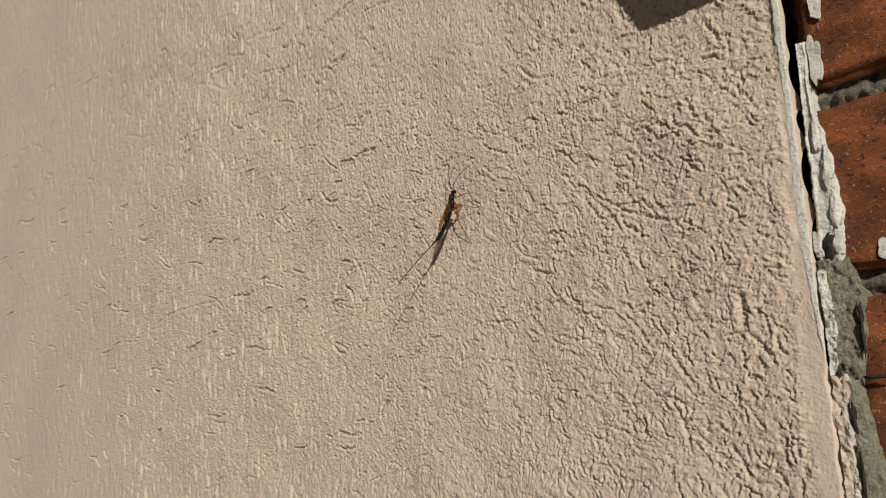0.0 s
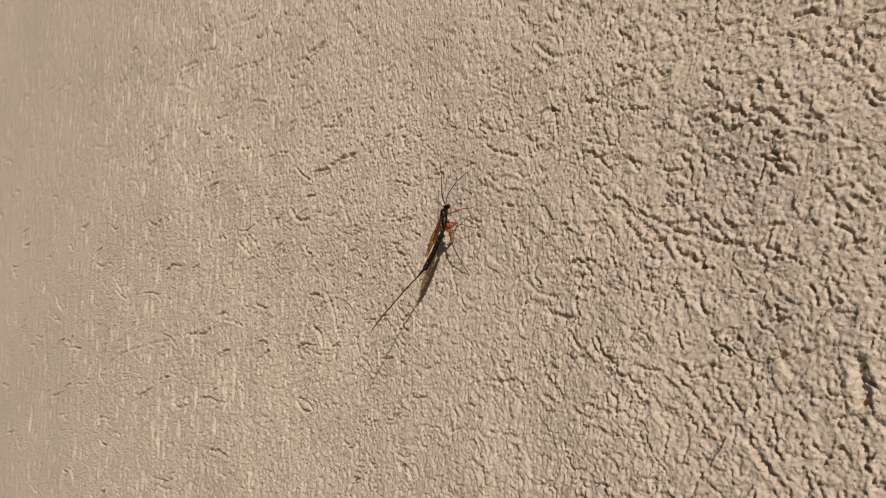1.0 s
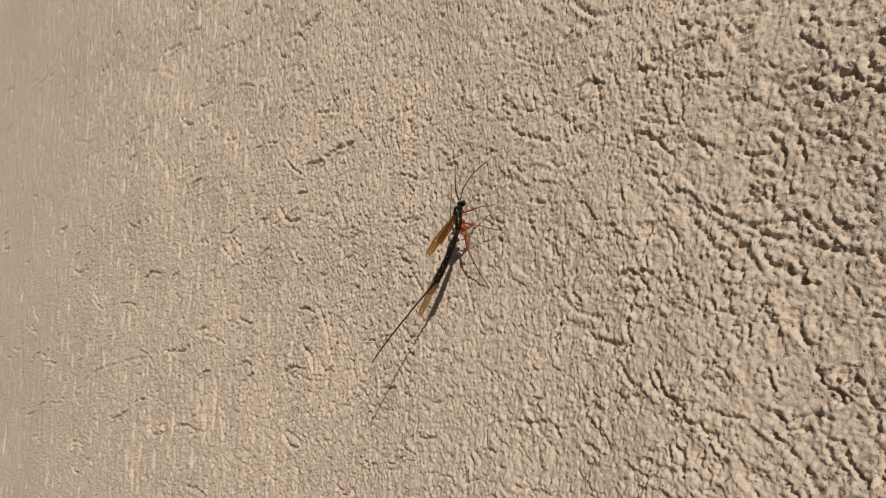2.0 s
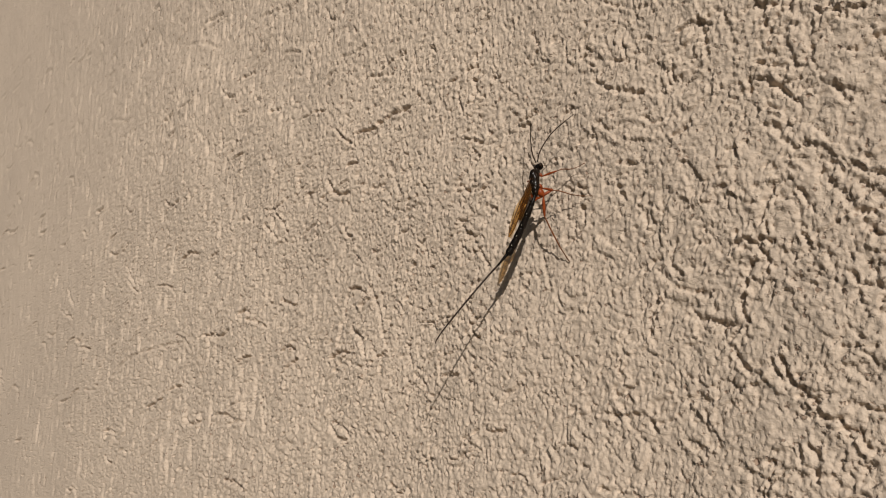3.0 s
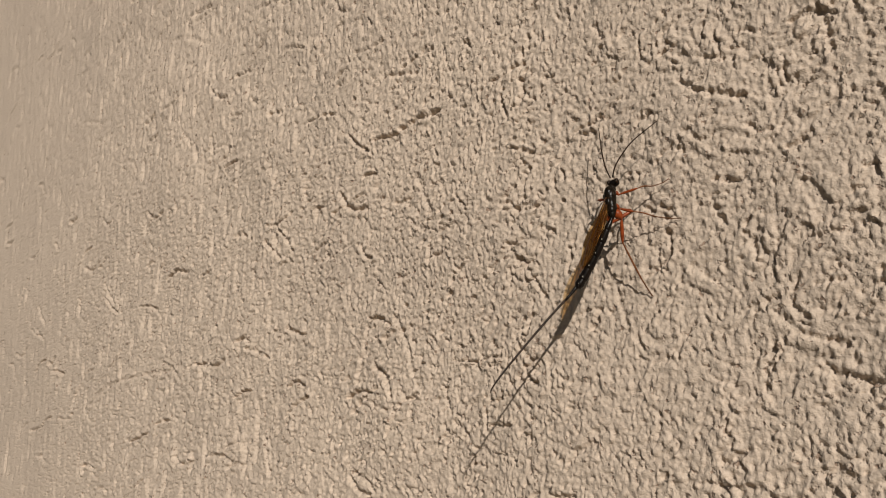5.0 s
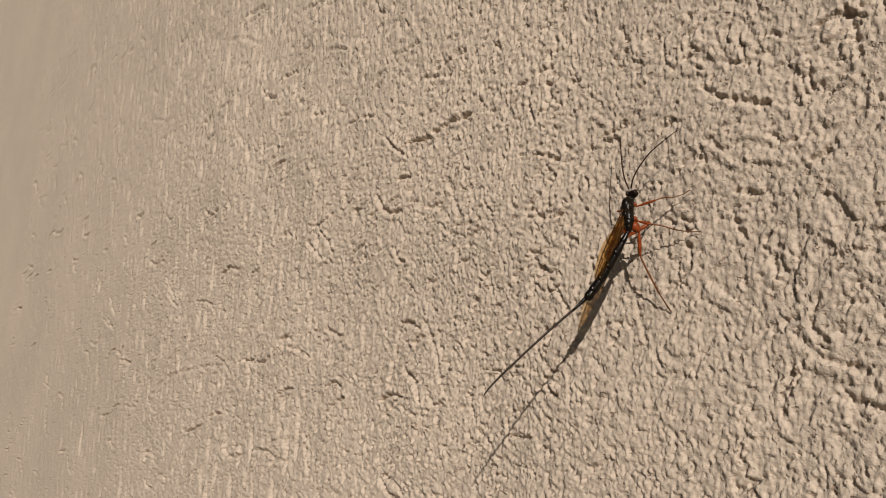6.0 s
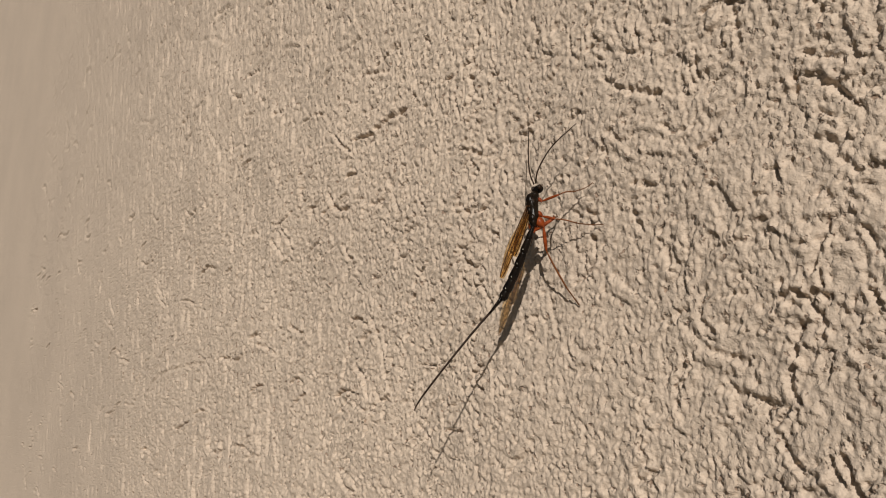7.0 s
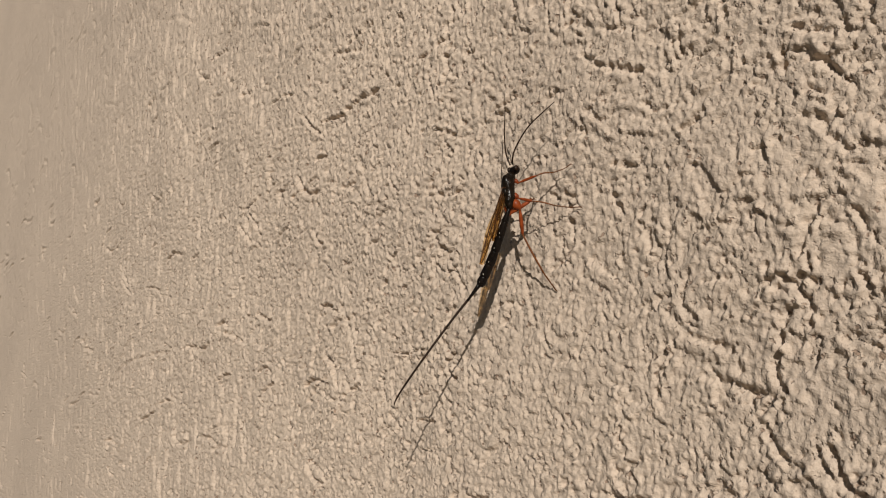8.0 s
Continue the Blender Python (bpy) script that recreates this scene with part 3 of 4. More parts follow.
# ---- the filler in the joint between render and bricks ----
def strip(bm, left, right, z_low, z_high, face, crown, rough, seed, rows=90, cols=9, back=0.010, rim=0.0):
    """A band of filler between two uneven edges, given as functions of the height; face: its depth, crown: how far its middle stands proud."""
    grid = []
    for i in range(rows + 1):
        z = z_low + (z_high - z_low) * i / rows
        a, b = left(z), right(z)
        line = []
        for j in range(cols + 1):
            t = j / cols
            p = Vector((a + (b - a) * t, 0, z))
            n = noise.fractal(p * 330 + Vector((seed, 0, 0)), 0.8, 2.1, 5)
            big = noise.noise(Vector((p.x * 150, seed * 3, p.z * 90))) - 1.6 * max(0.0, noise.noise(Vector((p.x * 260, seed, p.z * 130))) - 0.15)
            side = noise.fractal(Vector((z * 330, seed + 7 * round(t), 0)), 0.8, 2.0, 3) * 0.0004 if j in (0, 1, cols - 1, cols) else 0
            deep = back if j in (0, cols) else 0.0
            line.append(bm.verts.new((p.x + side, face + deep - crown * math.sin(math.pi * t) - rim * (math.exp(-((t - 0.12) / 0.08) ** 2) + 1.2 * math.exp(-((t - 0.82) / 0.11) ** 2)) * (0.7 + 0.9 * noise.noise(Vector((z * 120, seed, t * 2)))) - rough * (n + 0.8 * big), z)))
        grid.append(line)
    for r, q in zip(grid, grid[1:]):
        for j in range(cols):
            bm.faces.new((r[j], r[j + 1], q[j + 1], q[j]))
    return bm


def wavy(table, amount, seed):
    zs, xs = [t[0] for t in table], [t[1] for t in table]
    return lambda z: float(np.interp(z, zs, xs)) + amount * noise.noise(Vector((z * 160, seed, 0)))


def flake(name, centre, size, seed, material, label, sides=30):
    """A thin dried splash of paint or mortar with a ragged outline, on the wall's face at centre (x, y, z)."""
    bm = bmesh.new()
    rings = []
    for k, (grow, lift) in enumerate(((1.0, -0.0010), (0.985, 0.00012), (0.5, 0.00018))):
        ring = []
        for i in range(sides):
            a = 2 * math.pi * i / sides
            r = grow * (1 + 0.55 * noise.noise(Vector((math.cos(a) * 1.6, math.sin(a) * 1.6, seed))) + 0.10 * noise.noise(Vector((math.cos(a) * 5, math.sin(a) * 5, seed))))
            ring.append(bm.verts.new((centre[0] + size[0] * r * math.cos(a), centre[1] - lift, centre[2] + size[1] * r * math.sin(a))))
        rings.append(ring)
    for a, b in zip(rings, rings[1:]):
        for i in range(sides):
            bm.faces.new((a[i], a[(i + 1) % sides], b[(i + 1) % sides], b[i]))
    bm.faces.new(rings[-1])
    bmesh.ops.recalc_face_normals(bm, faces=bm.faces)
    return tagged(mesh_ob(name, bm, material, False), label, "splash")


def rubble(name, centre, radius, seed, material, parent, label=""):
    """A crumb of old mortar; in dark colour also the painted shade of a hole."""
    bm = bmesh.new()
    bmesh.ops.create_icosphere(bm, subdivisions=3, radius=1)
    for v in bm.verts:
        v.co *= 1 + 0.6 * noise.fractal(v.co * 1.1 + Vector((seed, 0, 0)), 0.7, 2.0, 4)
        v.co = Vector(centre) + Vector((v.co.x * radius[0], v.co.y * radius[1], v.co.z * radius[2]))
    return part(name, bm, material, parent, label)


def build_filler():
    """The joint's filling: a white strip above, a weathered patch and pale lumps of render below."""
    upper_l = wavy([(1.468, 0.0008), (1.498, 0.0019), (1.518, 0.0017), (1.538, 0.0024), (1.556, 0.0028)], 0.0006, 1)
    upper_r = wavy([(1.468, 0.0102), (1.496, 0.0112), (1.516, 0.0094), (1.527, 0.0066), (1.540, 0.0056), (1.556, 0.0066)], 0.0014, 4)
    bead = tagged(mesh_ob("filler_strip", strip(bmesh.new(), upper_l, upper_r, 1.4665, 1.556, 0.0030, 0.0002, 0.0006, 3, 240, 26, 0.010, 0.0007), FILLER),
                  "cracked white filler strip beside the bricks", "filler")
    for k, (x, z, r, tall) in enumerate(((0.0082, 1.5060, 0.0020, 0.0075), (0.0090, 1.4900, 0.0017, 0.0060), (0.0020, 1.4790, 0.0016, 0.0050), (0.0085, 1.4790, 0.0024, 0.0050), (0.0060, 1.5200, 0.0013, 0.0070))):
        rubble("lump", (x, 0.0024, z), (r, 0.0008, tall), 4.3 * k + 1, FILLER, bead, "raised ragged lump of white filler")
    # no real opening: a near-black lump paints the shade inside it
    rubble("hole_shade", (0.0052, 0.0024, 1.4775), (0.0022, 0.0009, 0.0042), 31.0, SHADE, bead, "dark lump painting the shade of a hole in the filler")
    low_l = wavy([(1.38, -0.0006), (1.41, 0.0002), (1.445, 0.0002), (1.4705, 0.0003)], 0.0008, 9)
    low_r = wavy([(1.38, 0.0170), (1.395, 0.0148), (1.410, 0.0122), (1.428, 0.0098), (1.437, 0.0124), (1.455, 0.0144), (1.4705, 0.0115)], 0.0012, 6)
    rest = tagged(mesh_ob("mortar_patch", strip(bmesh.new(), low_l, low_r, 1.375, 1.4730, 0.0026, 0.0004, 0.0012, 8, 220, 24), DIRTY),
                  "grey weathered mortar patch crumbling beside the bricks", "mortar")
    edge_l = wavy([(1.43, 0.0004), (1.4700, 0.0004)], 0.0006, 19)
    edge_r = wavy([(1.43, 0.0030), (1.450, 0.0046), (1.4700, 0.0038)], 0.0012, 26)
    part("whitewash", strip(bmesh.new(), edge_l, edge_r, 1.4320, 1.4695, 0.0012, 0.0001, 0.0009, 14, 200, 14), FILLER, rest, "white edge of old filler")
    slab_l = wavy([(1.376, 0.0068), (1.397, 0.0060), (1.420, 0.0050), (1.4300, 0.0056)], 0.0007, 71)
    slab_r = wavy([(1.376, 0.0172), (1.395, 0.0146), (1.410, 0.0119), (1.4300, 0.0092)], 0.0005, 77)
    part("slab", strip(bmesh.new(), slab_l, slab_r, 1.3760, 1.4300, 0.0012, 0.0003, 0.0004, 37, 160, 16), PALE, rest, "smooth greenish grey mortar")
    # cracks as thin near-black lumps, their shade put into the colour
    for k, (x, z, wide, tall) in enumerate(((0.0165, 1.4308, 0.0050, 0.0006), (0.0128, 1.4460, 0.0006, 0.0070), (0.0062, 1.4180, 0.0011, 0.0062), (0.0070, 1.3990, 0.0006, 0.0090))):
        rubble("crack", (x, 0.0012, z), (wide, 0.0007, tall), 5.3 * k + 3, SHADE, rest, "thin dark lump painting the shade in a crack")
    rng_c = random.Random(5)
    broken_l = wavy([(1.376, 0.0), (1.4315, 0.0004)], 0.0005, 41)
    broken_r = wavy([(1.376, 0.0022), (1.395, 0.0040), (1.410, 0.0052), (1.424, 0.0062), (1.4320, 0.0042)], 0.0016, 47)
    part("broken_render", strip(bmesh.new(), broken_l, broken_r, 1.3760, 1.4318, 0.0012, 0.0001, 0.0011, 23, 200, 18), BORDER, rest, "pinkish edge of broken render")
    white_l = wavy([(1.376, 0.0020), (1.4045, 0.0040)], 0.0006, 51)
    white_r = wavy([(1.376, 0.0050), (1.395, 0.0058), (1.4045, 0.0046)], 0.0010, 57)
    part("whitewash", strip(bmesh.new(), white_l, white_r, 1.3760, 1.4040, 0.0015, 0.0001, 0.0009, 27, 140, 12), FILLER, rest, "white edge of old filler")
    for k in range(3):
        z = rng_c.uniform(1.388, 1.431)
        r = rng_c.uniform(0.0014, 0.0026)
        rubble("crumb", (rng_c.uniform(-0.0002, 0.0060), 0.0016, z), (r, r * 0.30, r * rng_c.uniform(1.4, 3.0)), k * 3.7, BORDER if k % 3 else FILLER, rest, "pale crumb of broken render")
    # hollows are drawn by dark lumps coloured like the shade within
    for k, (x, z, r, tall) in enumerate(((0.0030, 1.4330, 0.0010, 0.0030), (0.0072, 1.4170, 0.0013, 0.0056), (0.0022, 1.4165, 0.0006, 0.0034), (0.0042, 1.4130, 0.0005, 0.0030), (0.0125, 1.4530, 0.0010, 0.0040))):
        rubble("hole_shade", (x, 0.0020, z), (r, 0.0011, tall), 9.1 * k + 2, SHADE, rest, "dark lump painting the shade of a hollow in the mortar")
    return bead, rest


build_filler()
# a thin run of old white paint along the edge of the render
run_l = wavy([(1.440, -0.0006), (1.455, -0.0022), (1.475, -0.0036), (1.505, -0.0040), (1.530, -0.0030), (1.62, -0.0036)], 0.0006, 61)
run_r = wavy([(1.440, -0.0002), (1.62, -0.0004)], 0.0002, 67)
run = strip(bmesh.new(), run_l, run_r, 1.4400, 1.6200, 0.0002, 0.00005, 0.00012, 33, 260, 8, 0.0003)
part("paint_run", run, FILLER, wall, "thin greyish white paint along the edge")
flake("paint_splash", (0.0112, 0.0036, 1.5690), (0.0024, 0.0044), 3.1, FILLER, "dried white paint splash on the brick")
flake("paint_splash", (0.0088, 0.0038, 1.5485), (0.0026, 0.0098), 7.7, FILLER, "dried white paint smear on the brick")
flake("paint_splash", (0.0240, 0.0036, 1.4740), (0.0036, 0.0036), 5.2, FILLER, "dried white paint splash on the brick")


# the far end of the wall: a dark sealed joint
def build_far_joint():
    bm = bmesh.new()
    tube(bm, [(-2.40, -0.002, 0.0), (-2.40, -0.002, 1.5), (-2.40, -0.002, 3.0)], [0.010] * 3, 12)
    return tagged(mesh_ob("joint_seal", bm, SHADE), "dark rubber seal at the far end of the render", "seal", kind="structure")


build_far_joint()


# an unseen block, added just above the view to shade the top of the render
def build_shadow_caster():
    reach = 0.046
    x, z = -0.0598 + 1.30 * reach, 1.5825 + 0.64 * reach
    pts = [(x, z), (x + 0.16, z), (x + 0.16, z + 0.05), (x - 0.030, z + 0.05)]
    bm = bmesh.new()
    front = [bm.verts.new((a, -reach, c)) for a, c in pts]
    rear = [bm.verts.new((a, 0.030, c)) for a, c in pts]
    bm.faces.new(front)
    bm.faces.new(rear[::-1])
    for i in range(4):
        bm.faces.new((front[i], rear[i], rear[(i + 1) % 4], front[(i + 1) % 4]))
    bmesh.ops.recalc_face_normals(bm, faces=bm.faces)
    bmesh.ops.bevel(bm, geom=bm.edges[:], offset=0.002, segments=2, affect="EDGES")
    return tagged(mesh_ob("ledge", bm, MORTAR, False), "unseen grey block added to cast the shadow at the top of the render", "ledge", kind="structure")


build_shadow_caster()


# ---- the wasp ----
AT = Vector((-0.1665, -0.0012, 1.5250))
JOINT = Vector((-0.1660, -0.0105, 1.5245)) - AT
HINGE = Vector((-0.1664, -0.0112, 1.5290)) - AT


def rel(*p):
    return Vector(p) - AT


def hard(points):
    return [rel(*p) for p in points]


def build_leg(w, name, coxa, joints, thick, feet):
    """coxa: its end at the body and its width; joints: base, knee, ankle, foot."""
    base, knee, ankle, foot = [rel(*p) for p in joints]
    foot.y = face_of_wall(joints[3][0], joints[3][2]) - 0.00035 - AT.y
    root, wide = rel(*coxa[0]), coxa[1]
    leg = part(name, tube(bmesh.new(), [base, base.lerp(knee, 0.12), base.lerp(knee, 0.35), base.lerp(knee, 0.72), base.lerp(knee, 0.95), knee],
                          [thick * 0.55, thick * 0.75, thick * 1.15, thick * 1.1, thick * 0.75, thick * 0.45], 10, 3), ORANGE, w, "orange leg")
    part("coxa", tube(bmesh.new(), [root, root.lerp(base, 0.3), root.lerp(base, 0.7), root.lerp(base, 1.0)], [wide * 0.7, wide * 1.05, wide * 0.9, wide * 0.4], 12, 3), ORANGE, leg)
    part("trochanter", ellipsoid(bmesh.new(), base, (thick * 0.95,) * 3, u=10, v=8), ORANGE, leg)
    mid = knee.lerp(ankle, 0.5) + Vector((0, -0.0003, 0.0002))
    part("tibia", tube(bmesh.new(), [knee, mid, ankle], [thick * 0.46, thick * 0.58, thick * 0.50], 8), BROWN, leg, "brownish tibia")
    part("spur", tube(bmesh.new(), [ankle, ankle + (foot - ankle).normalized() * 0.0006 + Vector((0, -0.0001, -0.0003))], [thick * 0.16, thick * 0.06], 6, 2), feet, leg)
    line = spline([tuple(ankle), tuple(ankle.lerp(foot, 0.55) + Vector((0, 0.0002, -0.0002))), tuple(foot)], 10)
    line = [Vector([float(c) for c in p]) for p in line]
    tarsus = part("tarsus", tube(bmesh.new(), line[:11:5], [thick * 0.46, thick * 0.42, thick * 0.40], 8), feet, leg, "thin brownish tarsus")
    for k in (10, 13, 16):
        part("tarsomere", tube(bmesh.new(), [line[k], line[k + 2], line[k + 3]], [thick * 0.34, thick * 0.42, thick * 0.38], 8, 3), feet, tarsus)
    part("claw", tube(bmesh.new(), [line[18], line[20], line[20] + Vector((0.0002, 0.0003, -0.0003))], [thick * 0.36, thick * 0.44, thick * 0.12], 6, 3), feet, tarsus)
    return leg


def mirrored(joints, spread=1.0):
    return [(2 * -0.1665 - x - 0.0006 * spread, y, z - 0.0004) for x, y, z in joints]


def build_wing(w, name, length, width, sweep, label):
    """A clear amber wing that points down from its hinge, with veins under it."""
    bm = bmesh.new()
    n, m = 26, 8
    rows = []
    for i in range(n + 1):
        s = i / n
        lead = 0.10 * width + 0.28 * width * math.sin(math.pi * min(1, s * 0.95)) ** 0.7
        trail = -width * (0.08 + 0.62 * math.sin(math.pi * (s * 0.92) ** 1.25))
        if s > 0.86:
            k = math.sqrt(max(0.0, 1 - ((s - 0.86) / 0.14) ** 2))
            lead, trail = lead * k + 0.02 * width * (1 - k), trail * k + 0.02 * width * (1 - k)
        rows.append([bm.verts.new((sweep * (trail + (lead - trail) * j / m), 0.00018 * math.sin(9 * s + 5 * j / m) + 0.0005 * s * (j / m - 0.5), -length * s)) for j in range(m + 1)])
    for a, b in zip(rows, rows[1:]):
        for j in range(m):
            bm.faces.new((a[j], a[j + 1], b[j + 1], b[j]))
    wing = part(name, bm, WING, w, label)
    thick = wing.modifiers.new("thickness", "SOLIDIFY")
    thick.thickness = 0.00004
    lines = [[(0.10, 0.0), (0.30, 0.35), (0.36, 0.62), (0.20, 0.90), (0.05, 0.985)], [(0.05, 0.0), (0.0, 0.3), (-0.08, 0.6), (-0.20, 0.86)],
             [(0.0, 0.02), (-0.25, 0.35), (-0.48, 0.62)], [(0.30, 0.60), (0.08, 0.58), (-0.06, 0.62), (-0.30, 0.52)], [(0.33, 0.66), (0.12, 0.72), (0.0, 0.90)]]
    for k, line in enumerate(lines):
        pts = [(sweep * width * a, -0.00008, -length * s) for a, s in line]
        r = 0.00013 if k == 0 else 0.00005
        part("vein", tube(bmesh.new(), pts, [r] * (len(pts) - 1) + [r * 0.6], 6, 4), VEIN, wing)
    return wing


def build_wasp():
    w = new("ichneumon_wasp")
    w.location = AT
    tagged(w, "slender black ichneumon wasp with orange legs, clinging to the render", "wasp")
    # body
    thorax = part("thorax", tube(bmesh.new(), hard([(-0.1667, -0.0085, 1.5326), (-0.1667, -0.0090, 1.5320), (-0.1667, -0.0097, 1.5310), (-0.1666, -0.0101, 1.5297), (-0.1665, -0.0100, 1.5280), (-0.1663, -0.0101, 1.5264), (-0.1661, -0.0104, 1.5250), (-0.1660, -0.0105, 1.5243)]),
                        [0.0004, 0.0008, 0.00128, 0.00142, 0.00124, 0.00118, 0.0008, 0.0004], 22, 5), ROUGH_BLACK, w, "finely pitted black thorax")
    part("collar", tube(bmesh.new(), hard([(-0.1667, -0.0086, 1.5324), (-0.1667, -0.0090, 1.5319), (-0.1667, -0.0095, 1.5313)]), [0.0005, 0.00098, 0.00120], 18, 4), ROUGH_BLACK, thorax)
    part("mesonotum", ellipsoid(bmesh.new(), rel(-0.1666, -0.0107, 1.5303), (0.00098, 0.00092, 0.0016)), ROUGH_BLACK, thorax)
    part("propodeum", ellipsoid(bmesh.new(), rel(-0.1662, -0.0107, 1.5262), (0.00095, 0.00072, 0.0013)), ROUGH_BLACK, thorax)
    part("scutellum", ellipsoid(bmesh.new(), rel(-0.1665, -0.0113, 1.5280), (0.0007, 0.0005, 0.0010)), ROUGH_BLACK, w)
    for s in (-1, 1):
        part("tegula", ellipsoid(bmesh.new(), rel(-0.1665 + s * 0.0012, -0.0108, 1.5297), (0.0003, 0.0003, 0.0006)), DARK, w, "dark brown wing base")
    head = part("head", ellipsoid(bmesh.new(), rel(-0.1668, -0.0080, 1.5333), (0.00145, 0.0010, 0.00095)), BLACK, w, "small black head")
    for s in (-1, 1):
        part("eye", ellipsoid(bmesh.new(), rel(-0.1667 + s * 0.00105, -0.0085, 1.5335), (0.00045, 0.0006, 0.00065)), DARK, head)
    part("antenna", tube(bmesh.new(), hard([(-0.1664, -0.0090, 1.5344), (-0.1652, -0.0095, 1.5366), (-0.1631, -0.0094, 1.5392), (-0.1603, -0.0087, 1.5420), (-0.1551, -0.0068, 1.5456)]),
                         [0.00018, 0.00017, 0.00016, 0.00014, 0.00009], 8), DARK, head, "long thin black antenna")
    part("antenna", tube(bmesh.new(), hard([(-0.1670, -0.0090, 1.5344), (-0.1681, -0.0091, 1.5372), (-0.1697, -0.0080, 1.5417), (-0.1720, -0.0056, 1.5492)]),
                         [0.00019, 0.00018, 0.00016, 0.00010], 8), DARK, head, "long thin black antenna")
    # legs
    fore = [(-0.1656, -0.0082, 1.5302), (-0.1613, -0.0069, 1.5310), (-0.1597, -0.0034, 1.5319), (-0.1567, -0.0012, 1.5335)]
    mid = [(-0.1655, -0.0082, 1.5268), (-0.1627, -0.0069, 1.5258), (-0.1594, -0.0036, 1.5246), (-0.1547, -0.0014, 1.5238)]
    hind = [(-0.1650, -0.0084, 1.5243), (-0.1661, -0.0068, 1.5192), (-0.1643, -0.0028, 1.5110), (-0.1635, -0.0011, 1.5074)]
    for flip in (False, True):
        f = mirrored if flip else (lambda j: j)
        if flip:
            hind = [(-0.1670, -0.0096, 1.5234), (-0.1632, -0.0066, 1.5262), (-0.1662, -0.0039, 1.5274), (-0.1688, -0.0016, 1.5285)]
        build_leg(w, "foreleg", (f([(-0.1662, -0.0086, 1.5310)])[0], 0.00045), f(fore), 0.00026, TAN)
        build_leg(w, "midleg", (f([(-0.1664, -0.0090, 1.5278)])[0], 0.00062), f(mid), 0.00028, TAN)
        build_leg(w, "hindleg", (f([(-0.1660, -0.0094, 1.5262)])[0], 0.00100), hind, 0.00038, TAN)
    # abdomen in overlapping rings, with the long ovipositor under its end
    axis = spline([(0, 0, 0), (-0.0013, -0.0003, -0.0030), (-0.0034, -0.0006, -0.0072), (-0.0057, -0.0011, -0.0115), (-0.0076, -0.0018, -0.0150), (-0.0082, -0.0021, -0.0160)], 8)
    axis = [Vector([float(c) for c in a]) for a in axis]
    total = len(axis) - 1
    def along(s):
        k = min(int(s * total), total - 1)
        return axis[k].lerp(axis[k + 1], s * total - k)
    def girth(s):
        return float(np.interp(s, [0, 0.12, 0.3, 0.6, 0.82, 0.95, 1.0], [0.0004, 0.0006, 0.00086, 0.00100, 0.00102, 0.00075, 0.00035]))
    gaster = part("abdomen", tube(bmesh.new(), [along(s / 12) for s in range(13)], [0.88 * girth(s / 12) for s in range(13)], 16, 2), BLACK, w, "long glossy black abdomen")
    gaster.location = JOINT
    cuts = [0.05, 0.19, 0.33, 0.47, 0.60, 0.73, 0.85, 0.985]
    for k, (a, b) in enumerate(zip(cuts, cuts[1:])):
        pts = [along(a + (b - a) * t) for t in (0, 0.25, 0.6, 0.92, 1.0)]
        part("segment", tube(bmesh.new(), pts, [0.93 * girth(a), girth(a + (b - a) * 0.25) * 1.0, girth(a + (b - a) * 0.6) * 1.06, girth(b) * 1.07, girth(b) * 0.95], 18, 3), BLACK, gaster)
        # cream dots paint the glints and pale membrane at the rings' ends
        if 1 <= k <= 6:
            at, r = along(b - 0.012), girth(b)
            for side, turn in ((1, 0.35), (1, 0.95)):
                spot = at + Vector((r * 1.02 * math.cos(turn), -r * 1.02 * math.sin(turn), 0.0002))
                part("pale_glint_mark", ellipsoid(bmesh.new(), spot, (0.00012, 0.00012, 0.00022), u=10, v=6), PALE_GLINT, gaster, "tiny cream mark painting glint and pale membrane")
    tip = along(0.97)
    ovi = part("ovipositor", tube(bmesh.new(), [tip, Vector((-0.0118, -0.0060, -0.0222)), Vector((-0.0158, -0.0106, -0.0300)), Vector((-0.0190, -0.0142, -0.0365)), Vector((-0.0203, -0.0157, -0.0396)), Vector((-0.0206, -0.0160, -0.0408))],
                                  [0.00030, 0.00026, 0.00024, 0.00022, 0.00017, 0.00009], 8, 6), DARK, gaster, "very long dark brown ovipositor")
    part("sheath", tube(bmesh.new(), [tip + Vector((0.0002, -0.0002, 0.0004)), tip.lerp(Vector((-0.0118, -0.0060, -0.0222)), 0.5) + Vector((0.0001, 0, 0))], [0.00042, 0.00026], 8), BLACK, ovi)
    # wings
    forewings = [build_wing(w, "forewing", 0.0172, 0.0034, s, "clear amber forewing with brown veins") for s in (1, -1)]
    hindwings = [build_wing(w, "hindwing", 0.0118, 0.0029, s, "clear amber hindwing") for s in (1, -1)]
    return w, gaster, forewings, hindwings


wasp, gaster, forewings, hindwings = build_wasp()


def hung(raised, swing, twist, depth=0.0):
    """The pose of a wing that hangs from its hinge, lifted off the back and swung to the side, in degrees."""
    return pose(0, -depth, 0) @ Matrix.Translation(HINGE) @ pose(0, 0, 0, 0, -swing, 0) @ pose(0, 0, 0, -raised, 0, twist)


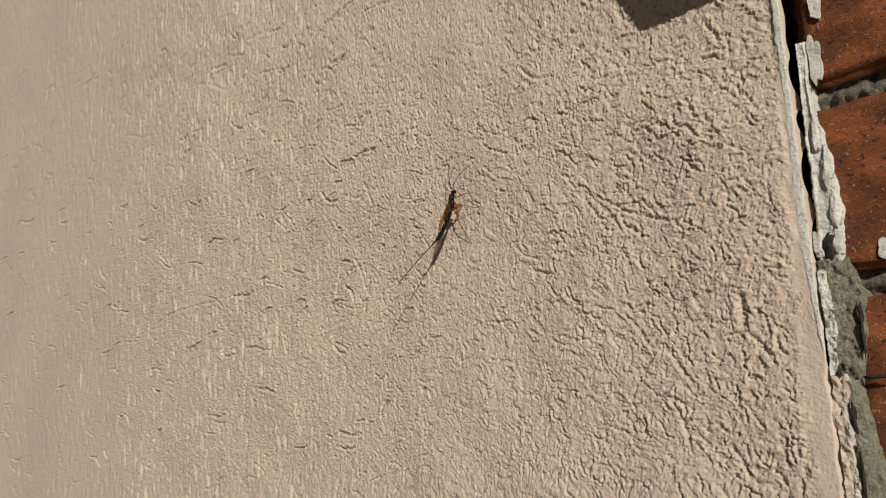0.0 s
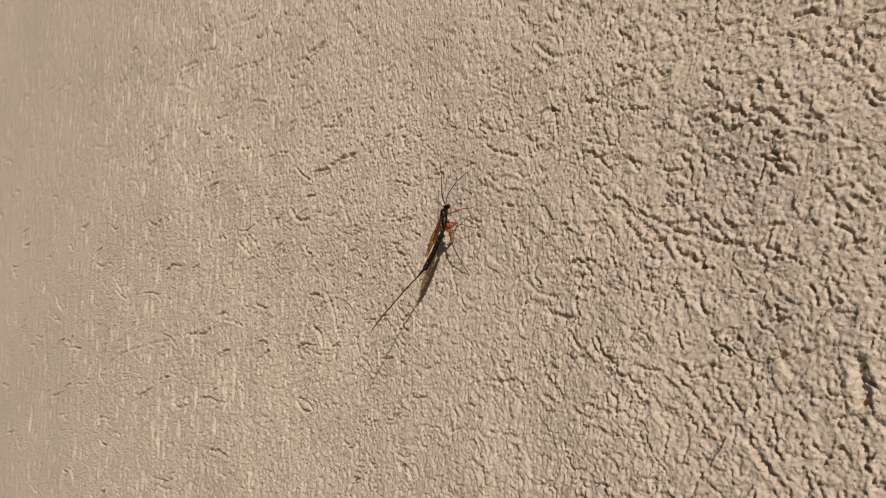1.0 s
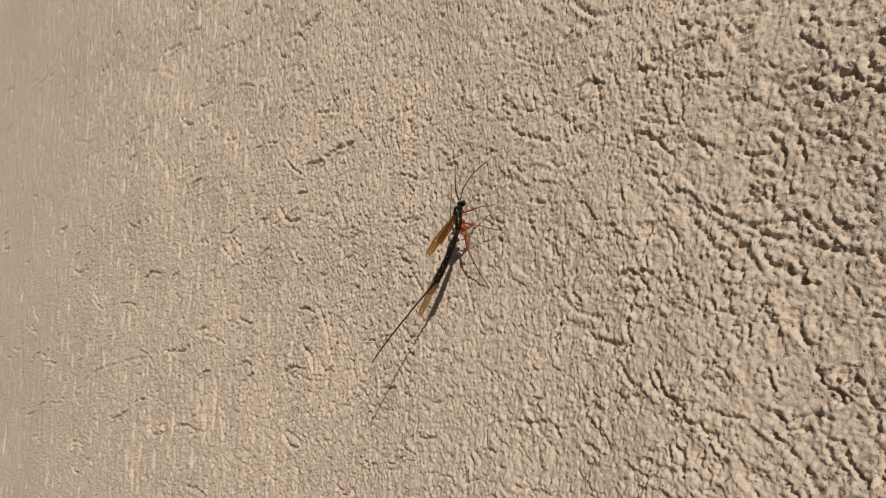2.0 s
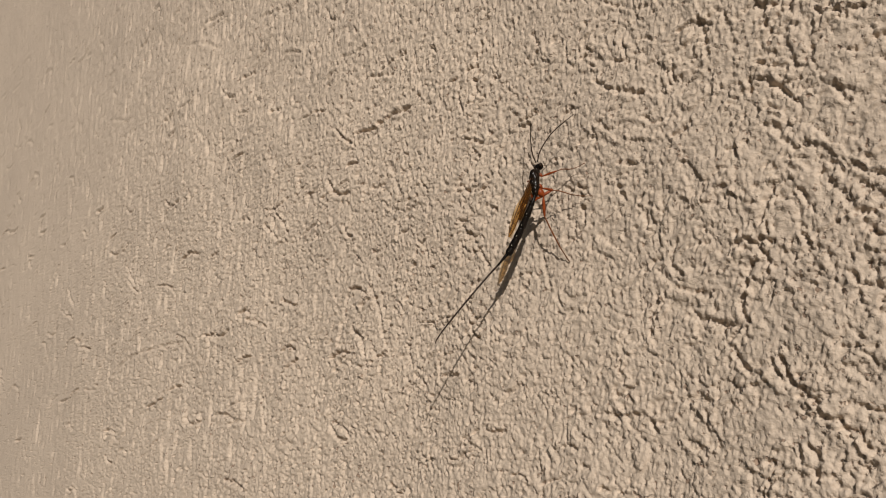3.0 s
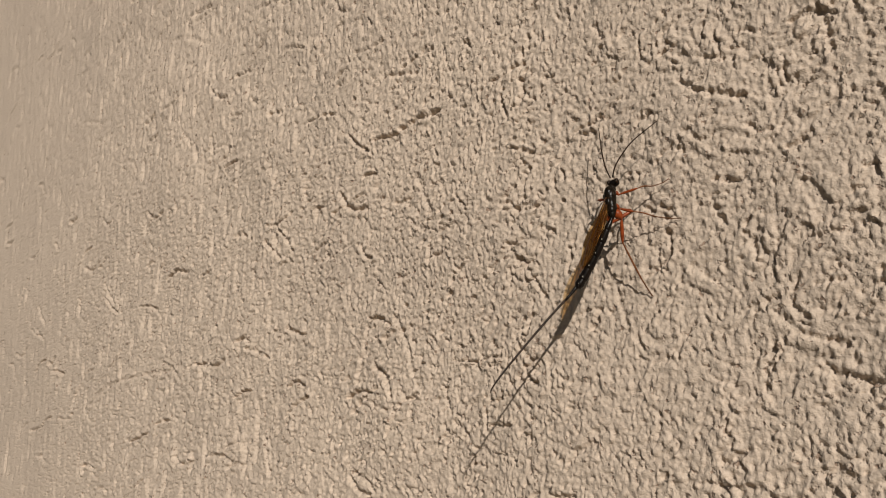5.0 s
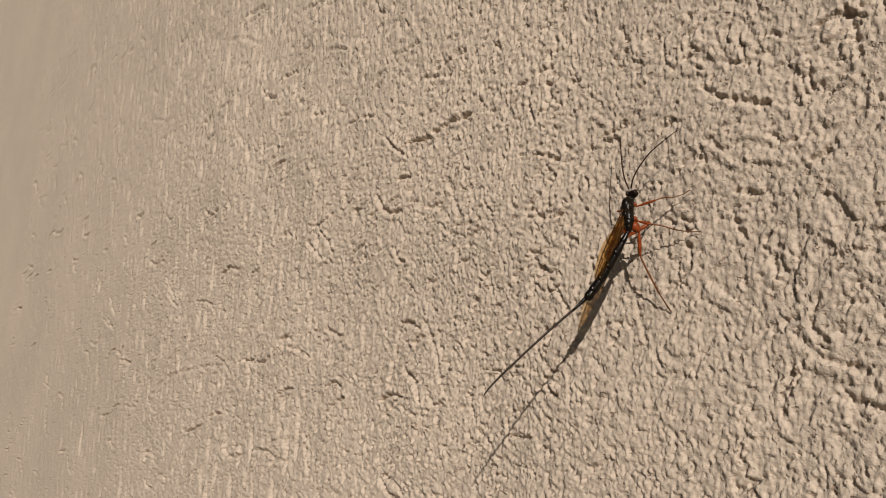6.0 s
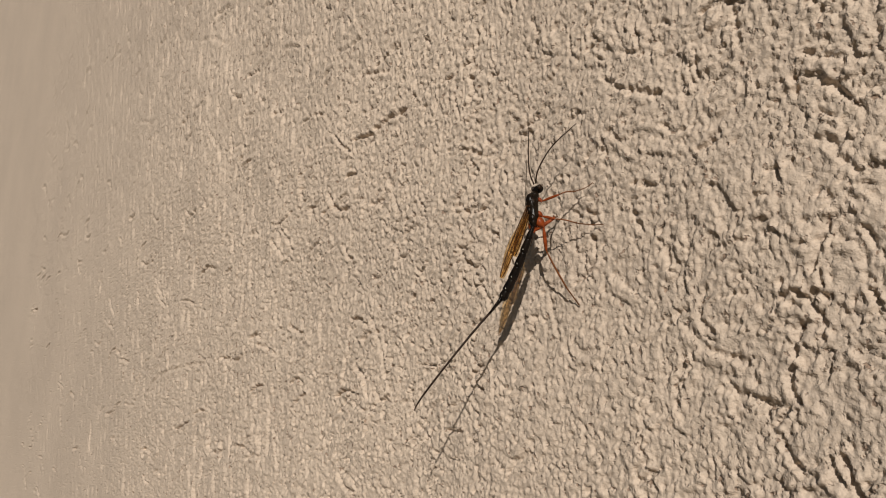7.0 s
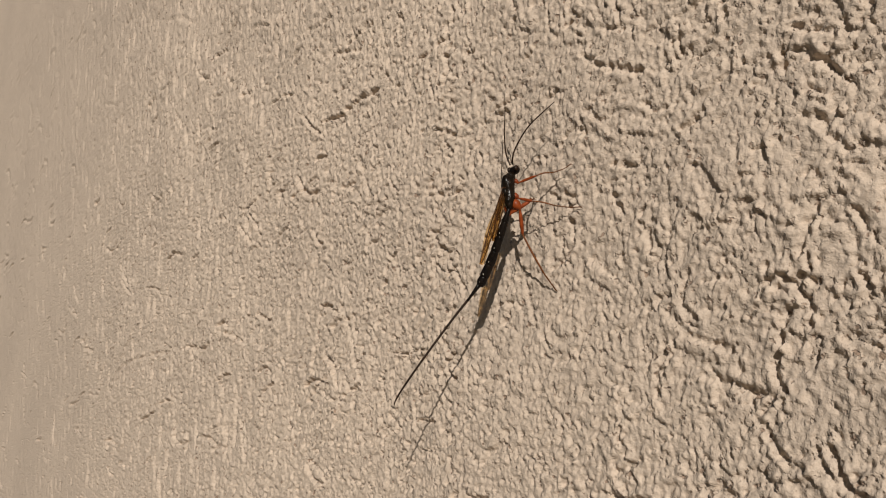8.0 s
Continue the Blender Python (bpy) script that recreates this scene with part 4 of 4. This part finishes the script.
def motions():
    """What moves: the wasp bobs its abdomen and flicks its wings."""
    bob = [(0, -6.1), (0.4, -4.5), (0.5, 0.6), (0.6, -0.2), (0.8, -3.6), (1.0, -3.8), (1.4, 1.5), (1.5, 3.9), (1.7, 2.7), (2.8, -7.2), (3.1, 0.2), (3.3, -13.0), (3.5, -14.9), (3.8, -2.2), (4.0, 0.7), (4.2, -0.2),
           (4.4, -0.5), (4.6, -3.0), (4.8, -4.9), (5.0, -4.7), (5.2, -6.2), (6.3, -11.5), (6.5, -2.8), (6.8, -7.5), (7.1, -1.4), (7.3, -2.1), (7.5, -5.7), (7.7, -2.9), (8.0, 0.4)]
    walk(gaster, [(t, Matrix.Translation(JOINT) @ pose(0, 0, 0, a)) for t, a in bob])
    flick = [(0, 13, -18, -15), (0.4, 14, -18, -14), (0.5, 36, -15, 4), (0.6, 33, -14, 4), (0.7, 18, -16, -8), (0.8, 9, -18, -16), (1.0, 13, -17, -13), (1.2, 14, -17, -12), (1.3, 16, -16, -8),
             (1.4, 26, -14, 0), (1.5, 39, -14, 6), (1.7, 37, -13, 6), (2.8, 29, -22, 0), (2.9, 32, -22, 2), (3.0, 9, -22, -14), (3.1, 6, -22, -16), (3.5, 14, -20, -18), (3.7, 14, -23, -12),
             (3.8, 19, -28, -2), (3.9, 13, -26, -6), (4.0, 4, -23, -12), (4.1, 5, -24, -8), (4.2, 9, -25, -2), (4.3, 17, -27, 2), (4.4, 8, -28, 2), (4.6, 7, -25, -8), (4.8, 7, -24, -10),
             (5.0, 7, -23, -10), (5.2, 7, -23, -8), (6.3, 13, -23, -8), (6.4, 22, -20, -2), (6.5, 18, -19, -4), (6.6, 10, -18, -14), (6.8, 8, -18, -20), (6.9, 9, -18, -18), (7.0, 14, -18, -10),
             (7.1, 22, -18, -2), (7.2, 12, -18, -12), (7.3, 9, -18, -18), (7.5, 8, -18, -20), (7.7, 8, -18, -20), (8.0, 9, -18, -18)]
    for k, (fore, rear) in enumerate(zip(forewings, hindwings)):
        walk(fore, [(t, hung(r + 1.5 * k, s + 2.5 + 2.5 * k, w - 5 * k, 0.00025 * k)) for t, r, s, w in flick])
        walk(rear, [(t, hung(r - 3 + 1.5 * k, s + 3.0 + 2.5 * k, w - 5 * k, 0.00025 * k - 0.0005)) for t, r, s, w in flick])


motions()
